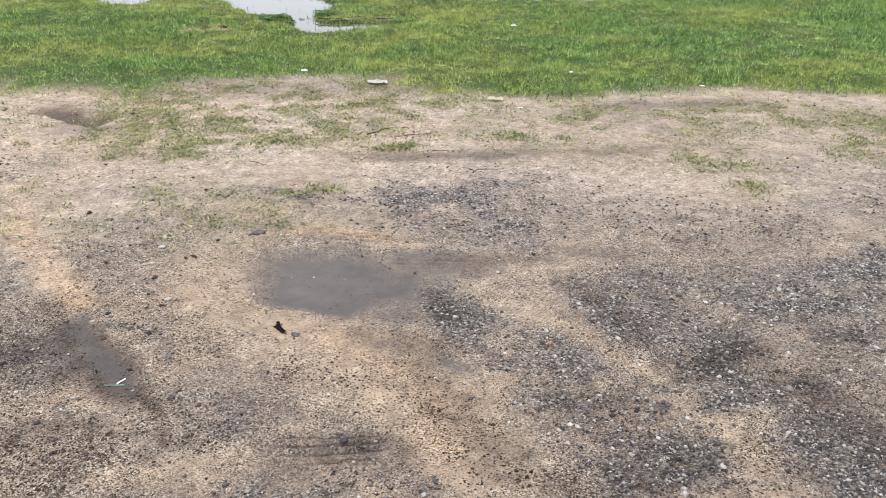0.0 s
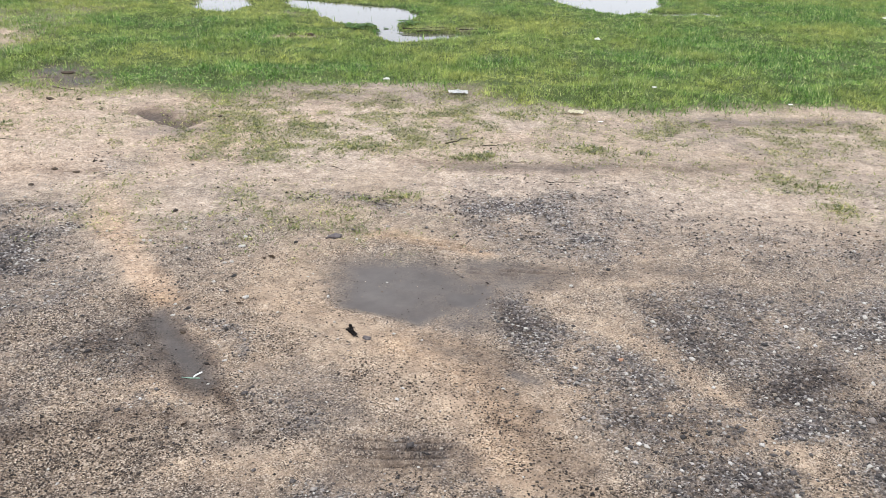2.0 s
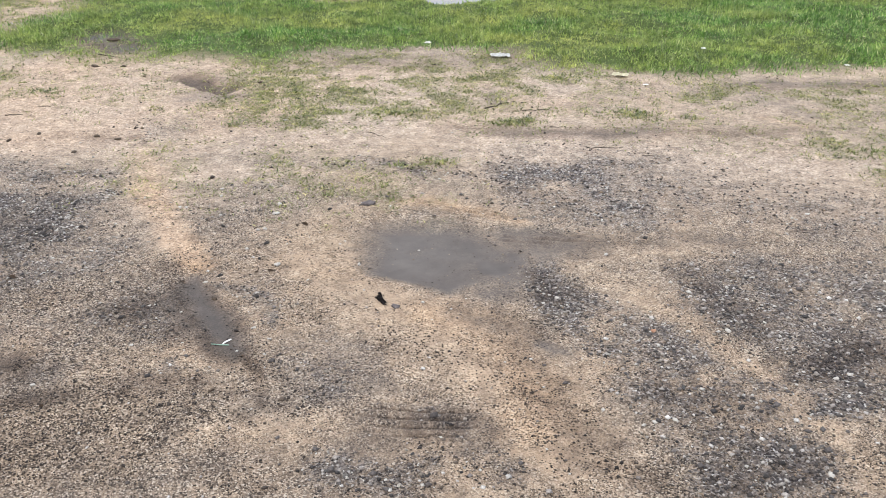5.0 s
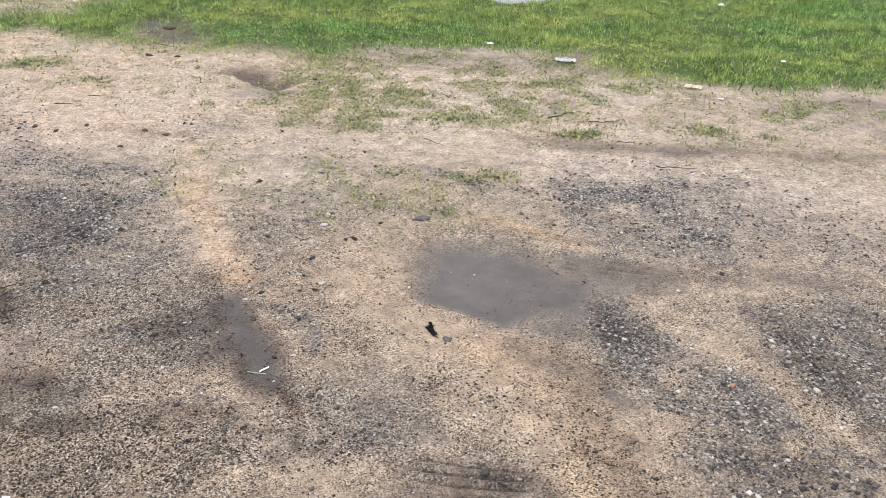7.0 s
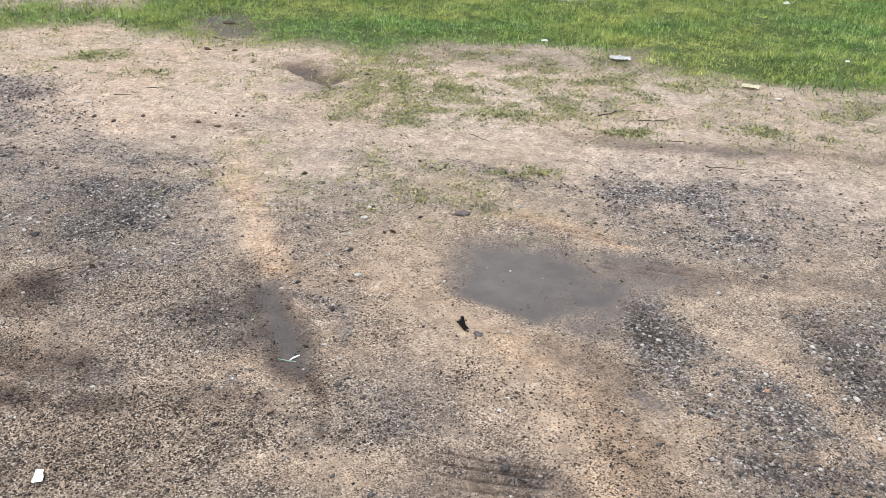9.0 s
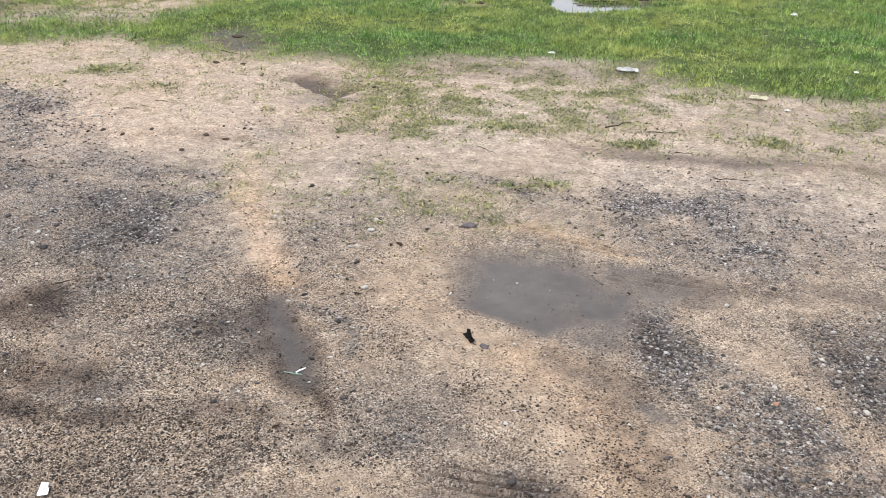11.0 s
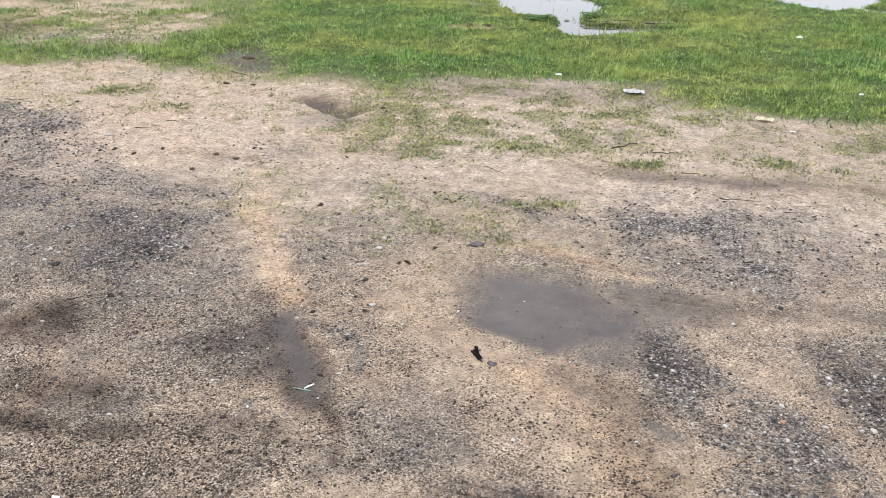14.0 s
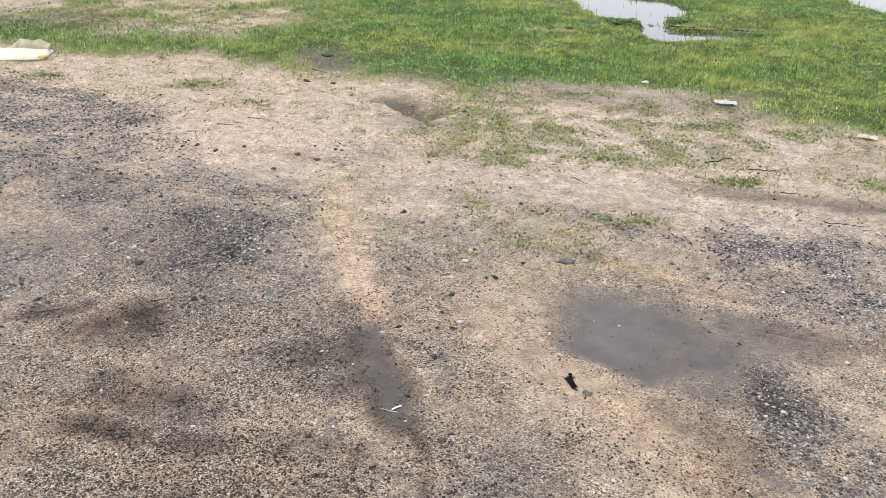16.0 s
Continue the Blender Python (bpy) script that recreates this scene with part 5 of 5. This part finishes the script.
for k, (x, y, size) in enumerate([(-1.08, 2.80, 0.035), (-1.13, 2.78, 0.03), (-1.07, 3.24, 0.055), (-1.39, 2.67, 0.025), (-1.1, 3.22, 0.04), (-2.06, 2.6, 0.05), (-1.0, 2.01, 0.035), (-1.48, 1.86, 0.03)]):
    dead_leaf(x, y, size * 0.65, 70 * k, k + 1)

def crumpled(bm, nx, ny, lx, ly, lift, seed, rough=0.3):
    """A creased sheet with a ragged edge and folds, lying in the xy plane."""
    rows = []
    for b in range(ny + 1):
        rows.append([])
        for a in range(nx + 1):
            u, v = a / nx - 0.5, b / ny - 0.5
            q = Vector((u * 4, v * 4, seed))
            edge = 1 + 0.28 * noise.noise(Vector((math.atan2(v, u) * 1.3, seed, 2)))
            ridge = 1 - abs(noise.noise(q * 1.1)) * 2
            z = lift * max(0.0, ridge) * (1 - 1.5 * max(abs(u), abs(v))) + lift * rough * abs(noise.noise(q * 3.3))
            rows[-1].append(bm.verts.new((u * lx * edge, v * ly * edge, max(0.002, z))))
    for a, b in zip(rows, rows[1:]):
        for j in range(nx):
            bm.faces.new((a[j], a[j + 1], b[j + 1], b[j]))
    bmesh.ops.solidify(bm, geom=bm.faces[:], thickness=0.0015)


# the blackened curled leaf with two lobes near the mud pool
root = new("blackened_leaf")
root.matrix_basis = pose(-0.6, 2.65, level(-0.6, 2.65), 0, 0, -50)
bm = bmesh.new()
crumpled(bm, 16, 8, 0.062, 0.022, 0.017, 31.0, 0.6)
part("curled_blade", bm, MAT_CHAR, root)
bm = bmesh.new()
crumpled(bm, 12, 6, 0.038, 0.013, 0.014, 37.0, 0.6)
for v in bm.verts:
    v.co = Vector((-0.022 + v.co.x, 0.010 + v.co.y - 0.25 * v.co.x, v.co.z + 0.004 - v.co.x * 0.25))
part("curled_tip", bm, MAT_CHAR, root)
bm = bmesh.new()
tube(bm, [Vector((0.03, -0.004, 0.006)), Vector((0.04, -0.003, 0.006)), Vector((0.048, 0.002, 0.004))], [0.0022, 0.0018, 0.0014], 6)
part("stalk", bm, MAT_CHAR, root)
tagged(root, "shrivelled black wet leaf lying on sand", "leaf")


def litter(name, x, y, lx, ly, lift, turn, mat, label, seed, raised=0.01, category="litter"):
    bm = bmesh.new()
    crumpled(bm, 16, 12, lx, ly, lift, seed)
    me = bpy.data.meshes.new(name)
    bm.to_mesh(me)
    bm.free()
    me.materials.append(mat)
    ob = new(name, me)
    ob.matrix_basis = pose(x, y, level(x, y) + raised, 0, 0, turn)
    return tagged(ob, label, category)


litter("plastic_wrapper", -0.485, 6.42, 0.145, 0.08, 0.028, 5, MAT_FILM, "crumpled white plastic wrapper at the grass edge", 3.0, 0.012, "wrapper")
litter("plastic_wrapper", 0.40, 5.98, 0.11, 0.075, 0.022, -10, MAT_CREAM, "crumpled cream plastic wrapper in thin grass", 7.0, 0.014, "wrapper")
litter("paper_scrap", 0.57, 5.80, 0.036, 0.024, 0.007, 30, MAT_PAPER, "small white paper scrap on sandy weeds", 11.0)
litter("paper_scrap", 1.05, 6.66, 0.042, 0.030, 0.012, 80, MAT_PAPER, "small white paper scrap caught in the grass", 13.0, 0.05)
litter("paper_scrap", 0.75, 8.65, 0.054, 0.054, 0.030, 10, MAT_PAPER, "small white paper scrap caught in the grass", 17.0, 0.06)
litter("paper_scrap", -1.10, 6.72, 0.054, 0.036, 0.024, 10, MAT_PAPER, "small white paper scrap caught in the grass", 19.0, 0.03)
litter("paper_scrap", 2.04, 6.42, 0.036, 0.030, 0.012, 10, MAT_PAPER, "small white paper scrap caught in the grass", 23.0, 0.03)
litter("paper_scrap", 4.4, 10.9, 0.072, 0.048, 0.030, 10, MAT_PAPER, "small white paper scrap caught in the grass", 29.0, 0.06)

# torn card with a notch
bm = bmesh.new()
card = [(-0.0177, 0.0204), (0.0027, 0.0245), (0.0082, 0.0082), (0.0150, 0.0027), (0.0204, -0.0150), (-0.0027, -0.0245), (-0.0082, -0.0177), (-0.0109, -0.0027)]
face = bm.faces.new([bm.verts.new((cx, cy, 0.003 + 0.08 * abs(cx) * abs(cy) / 0.03)) for cx, cy in card])
bmesh.ops.solidify(bm, geom=[face], thickness=0.001)
me = bpy.data.meshes.new("torn_card")
bm.to_mesh(me)
bm.free()
me.materials.append(MAT_PAPER)
torn = new("torn_card", me)
torn.matrix_basis = pose(-1.456, 1.59, level(-1.456, 1.59) + 0.005, 4, 3, 8)
tagged(torn, "torn piece of white card lying on gravel", "card")

# rolled paper stub and a green plastic sliver
bm = bmesh.new()
tube(bm, [Vector((-0.018, 0, 0.004)), Vector((-0.006, 0.0008, 0.0045)), Vector((0.006, 0, 0.0042)), Vector((0.018, -0.001, 0.004))], [0.0024, 0.0028, 0.0028, 0.0024], 10)
me = bpy.data.meshes.new("paper_stub")
bm.to_mesh(me)
bm.free()
me.materials.append(MAT_PAPER)
stub = new("paper_stub", me)
stub.matrix_basis = pose(-1.065, 2.302, level(-1.065, 2.302), 0, 0, 62)
tagged(stub, "flattened white rolled paper stub on dark mud", "litter")
bm = bmesh.new()
bmesh.ops.create_cube(bm, size=1.0)
bmesh.ops.subdivide_edges(bm, edges=bm.edges[:], cuts=3)
for v in bm.verts:
    v.co = Vector((v.co.x * 0.062, v.co.y * 0.003 * (1.2 - abs(v.co.x)), v.co.z * 0.0025 + 0.004 * v.co.x * v.co.x))
me = bpy.data.meshes.new("plastic_sliver")
bm.to_mesh(me)
bm.free()
me.materials.append(MAT_GREEN)
sliver = new("plastic_sliver", me)
sliver.matrix_basis = pose(-1.08, 2.278, level(-1.08, 2.278) + 0.003, 0, 0, 3)
tagged(sliver, "thin green plastic sliver on dark mud", "litter")


# cream sack lying flat at the edge of the grass, its far edge folded up at one end
def sack():
    root = new("sack")
    root.matrix_basis = pose(-6.15, 5.2, level(-6.15, 5.2), 0, 0, 31)
    step = lambda q: max(0.0, min(1.0, q)) ** 2 * (3 - 2 * max(0.0, min(1.0, q)))
    bm = bmesh.new()
    n, m = 34, 14
    top, low = [], []
    for b in range(m + 1):
        top.append([])
        low.append([])
        for a in range(n + 1):
            u, v = a / n * 2 - 1, b / m * 2 - 1
            belly = max(0.0, 1 - abs(u) ** 12) ** 0.5 * max(0.0, 1 - abs(v) ** 8) ** 0.5
            fold = 0.014 * noise.noise(Vector((u * 2.2, v * 2.5, 4))) + 0.016 * abs(noise.noise(Vector((u * 6, v * 3, 9))))
            x = 0.52 * u + 0.03 * noise.noise(Vector((v * 2.5, 1, 5)))
            y = (0.17 + 0.035 * noise.noise(Vector((u * 3.5, 2, 7)))) * v + 0.02 * noise.noise(Vector((u * 2, 8, 5)))
            top[-1].append(bm.verts.new((x, y, 0.012 + (0.024 + fold) * belly)))
            low[-1].append(bm.verts.new((x, y, 0.002)))
    for g, flip in ((top, False), (low, True)):
        for b in range(m):
            for a in range(n):
                q = (g[b][a], g[b][a + 1], g[b + 1][a + 1], g[b + 1][a])
                bm.faces.new(q[::-1] if flip else q)
    rim = [(0, a) for a in range(n)] + [(b, n) for b in range(m)] + [(m, a) for a in range(n, 0, -1)] + [(b, 0) for b in range(m, 0, -1)]
    for (b0, a0), (b1, a1) in zip(rim, rim[1:] + rim[:1]):
        bm.faces.new((low[b0][a0], low[b1][a1], top[b1][a1], top[b0][a0]))
    part("body", bm, MAT_SACK, root)
    bm = bmesh.new()
    rows = []
    for b in range(9):
        rows.append([])
        for a in range(25):
            s, h = a / 24, b / 8
            tall = (0.006 + 0.078 * step(s / 0.35) - 0.03 * step((s - 0.7) / 0.3)) * (1 + 0.22 * noise.noise(Vector((s * 7, 3, 1))))
            wave = 0.022 * math.sin(7 * s + 1.2) * h + 0.02 * noise.noise(Vector((s * 6, h * 2, 8)))
            rows[-1].append(bm.verts.new((0.14 + 0.37 * s + 0.02 * h * noise.noise(Vector((s * 5, 2, 2))), 0.06 + 0.1 * (1 - s) + 0.06 * h * h + wave, 0.02 + tall * math.sin(1.5 * h))))
    for p, q in zip(rows, rows[1:]):
        for j in range(24):
            bm.faces.new((p[j], p[j + 1], q[j + 1], q[j]))
    bmesh.ops.solidify(bm, geom=bm.faces[:], thickness=0.003)
    part("raised_fold", bm, MAT_SACK, root, "edge of the sack folded upright")
    bm = bmesh.new()
    crumpled(bm, 10, 6, 0.15, 0.06, 0.03, 5.0)
    for v in bm.verts:
        v.co += Vector((0.47, -0.13, 0.012))
    part("yellow_flap", bm, MAT_YELLOW, root, "bright yellow folded flap")
    return tagged(root, "flat cream plastic sack with one edge folded up", "sack")


sack()


# separate weed tufts that stand out on the sand
def weed_tuft(x, y, spread, count, seed):
    r = np.random.default_rng(seed)
    n = count
    bx, by = r.normal(0, spread * 0.45, n), r.normal(0, spread * 0.3, n)
    length, a, tilt = r.uniform(0.02, 0.05, n), r.uniform(0, 6.2832, n), r.uniform(0.9, 1.5, n)
    v, f = [], []
    for k in range(n):
        d, w = Vector((math.cos(a[k]), math.sin(a[k]), 0)), Vector((-math.sin(a[k]), math.cos(a[k]), 0)) * 0.0028
        p = Vector((bx[k], by[k], -0.003))
        mid = p + d * length[k] * 0.5 * math.sin(tilt[k]) + Vector((0, 0, length[k] * 0.55 * math.cos(tilt[k] * 0.7)))
        tip = p + d * length[k] * math.sin(tilt[k]) + Vector((0, 0, length[k] * 0.7 * math.cos(tilt[k]) + 0.006))
        c = len(v)
        v += [p - w, p + w, mid + w, mid - w, tip]
        f += [(c, c + 1, c + 2, c + 3), (c + 3, c + 2, c + 4)]
    ob = new("weed_tuft", mesh_from("weed_tuft", v, f, MAT_WEED))
    ob.matrix_basis = pose(x, y, level(x, y))
    return tagged(ob, "low green weed tuft growing out of sand", "weed", "weed tufts on the sand", "stuff")


for k, (x, y, spread, count) in enumerate([(0.46, 5.1, 0.16, 260), (-0.3, 4.8, 0.12, 150), (-0.2, 4.88, 0.08, 90), (-1.0, 4.9, 0.1, 110), (-0.62, 4.08, 0.1, 60), (-0.8, 4.02, 0.08, 50),
                                           (1.75, 4.6, 0.18, 160), (1.72, 4.3, 0.12, 80), (0.0, 5.85, 0.2, 200), (-4.08, 5.25, 0.2, 320), (-3.4, 5.0, 0.14, 120), (-5.2, 4.95, 0.14, 140), (0.8, 5.1, 0.08, 60), (-1.9, 4.55, 0.08, 60)]):
    weed_tuft(x, y, spread, count, k + 200)


# low broad-leaved plants at the puddle's edge
def broadleaf_plant(x, y, size, seed):
    r = random.Random(seed)
    root = new("broadleaf_plant")
    root.matrix_basis = pose(x, y, level(x, y) - 0.004, 0, 0, r.uniform(0, 360))
    for k in range(9):
        a, long, lift_up = 0.7 * k + r.uniform(-0.2, 0.2), size * r.uniform(0.6, 1.0), r.uniform(0.35, 0.9)
        d, w = Vector((math.cos(a), math.sin(a), 0)), Vector((-math.sin(a), math.cos(a), 0))
        bm = bmesh.new()
        rows = []
        for j in range(6):
            t = j / 5
            p = d * long * t + Vector((0, 0, long * lift_up * (t - 0.7 * t * t)))
            half = 0.2 * long * (0.12 + math.sin(math.pi * min(1.0, 0.08 + 0.9 * t)))
            rows.append([bm.verts.new(p + w * half * q + Vector((0, 0, 0.25 * half * q * q))) for q in (-1, 0, 1)])
        for p, q in zip(rows, rows[1:]):
            for j in range(2):
                bm.faces.new((p[j], p[j + 1], q[j + 1], q[j]))
        bmesh.ops.solidify(bm, geom=bm.faces[:], thickness=0.001)
        part("leaf", bm, MAT_BROAD, root)
    return tagged(root, "low green broad-leaved plant at the edge of a puddle", "plant", "broad-leaved plants at the puddle")


for k, (x, y) in enumerate([(-1.90, 9.21), (-1.79, 9.06), (-1.73, 9.23), (-1.61, 9.09), (-1.58, 9.31), (-1.26, 9.49)]):
    broadleaf_plant(x, y, 0.13 + 0.02 * (k % 3), k + 300)
for k, (x, y) in enumerate([(-1.19, 9.18), (-1.02, 9.14), (-0.90, 9.40), (-0.73, 9.29), (-0.57, 9.31)]):
    twig(x - 0.12, y - 0.03 * (k % 3), x + 0.13, y + 0.04, 0.007, k + 320, True)


# the larger stones that lie singly in the gravel
def pebble_mesh(seed):
    bm = bmesh.new()
    bmesh.ops.create_icosphere(bm, subdivisions=1, radius=0.5)
    for v in bm.verts:
        k = 1 + 0.6 * noise.noise(v.co * 2.4 + Vector((seed, 2 * seed, 5)))
        v.co = Vector((v.co.x * 1.2 * k, v.co.y * 0.85 * k, max(v.co.z, -0.3) * 0.6 * k))
    me = bpy.data.meshes.new("stone")
    bm.to_mesh(me)
    bm.free()
    me.materials.append(MAT_PEBBLE)
    return me


def pebble_material():
    m, n, l = material("mixed_pebble")
    info = n.new("ShaderNodeObjectInfo")
    r = ramp(n, [(0.0, (0.04, 0.04, 0.042)), (0.4, (0.13, 0.12, 0.11)), (0.7, (0.24, 0.20, 0.16)), (0.88, (0.32, 0.29, 0.25)), (1.0, (0.44, 0.42, 0.39))])
    l.new(info.outputs["Random"], r.inputs[0])
    tc = n.new("ShaderNodeTexCoord")
    tx = node(n, "ShaderNodeTexNoise", Scale=3.0, Detail=5.0)
    l.new(tc.outputs["Object"], tx.inputs["Vector"])
    v = ramp(n, [(0.3, (0.7, 0.7, 0.7)), (0.7, (1.25, 1.25, 1.25))])
    l.new(tx.outputs["Fac"], v.inputs[0])
    finish(n, l, mix(n, l, r.outputs[0], v.outputs[0], 1.0, 'MULTIPLY'), 0.75, tx.outputs["Fac"], 0.4, 0.1, 0.3)
    return m


MAT_PEBBLE = pebble_material()
shapes = [pebble_mesh(k * 1.7) for k in range(7)]
px, py = scatter(1400, -2.4, 1.8, 1.5, 3.6, lambda p: (0.01 + 0.9 * p.gravel()) * np.clip(1 - 1.6 * p.silt(), 0, 1) * 0.5)
for k, (x, y) in enumerate(zip(px[:280], py[:280])):
    size = 0.011 + 0.009 * float(rng.random()) ** 2
    ob = new("stone", shapes[k % 7])
    ob.parent = ground
    ob.matrix_basis = pose(float(x), float(y), level(x, y) + 0.16 * size, 0, 0, float(rng.uniform(0, 360))) @ Matrix.Scale(size, 4)
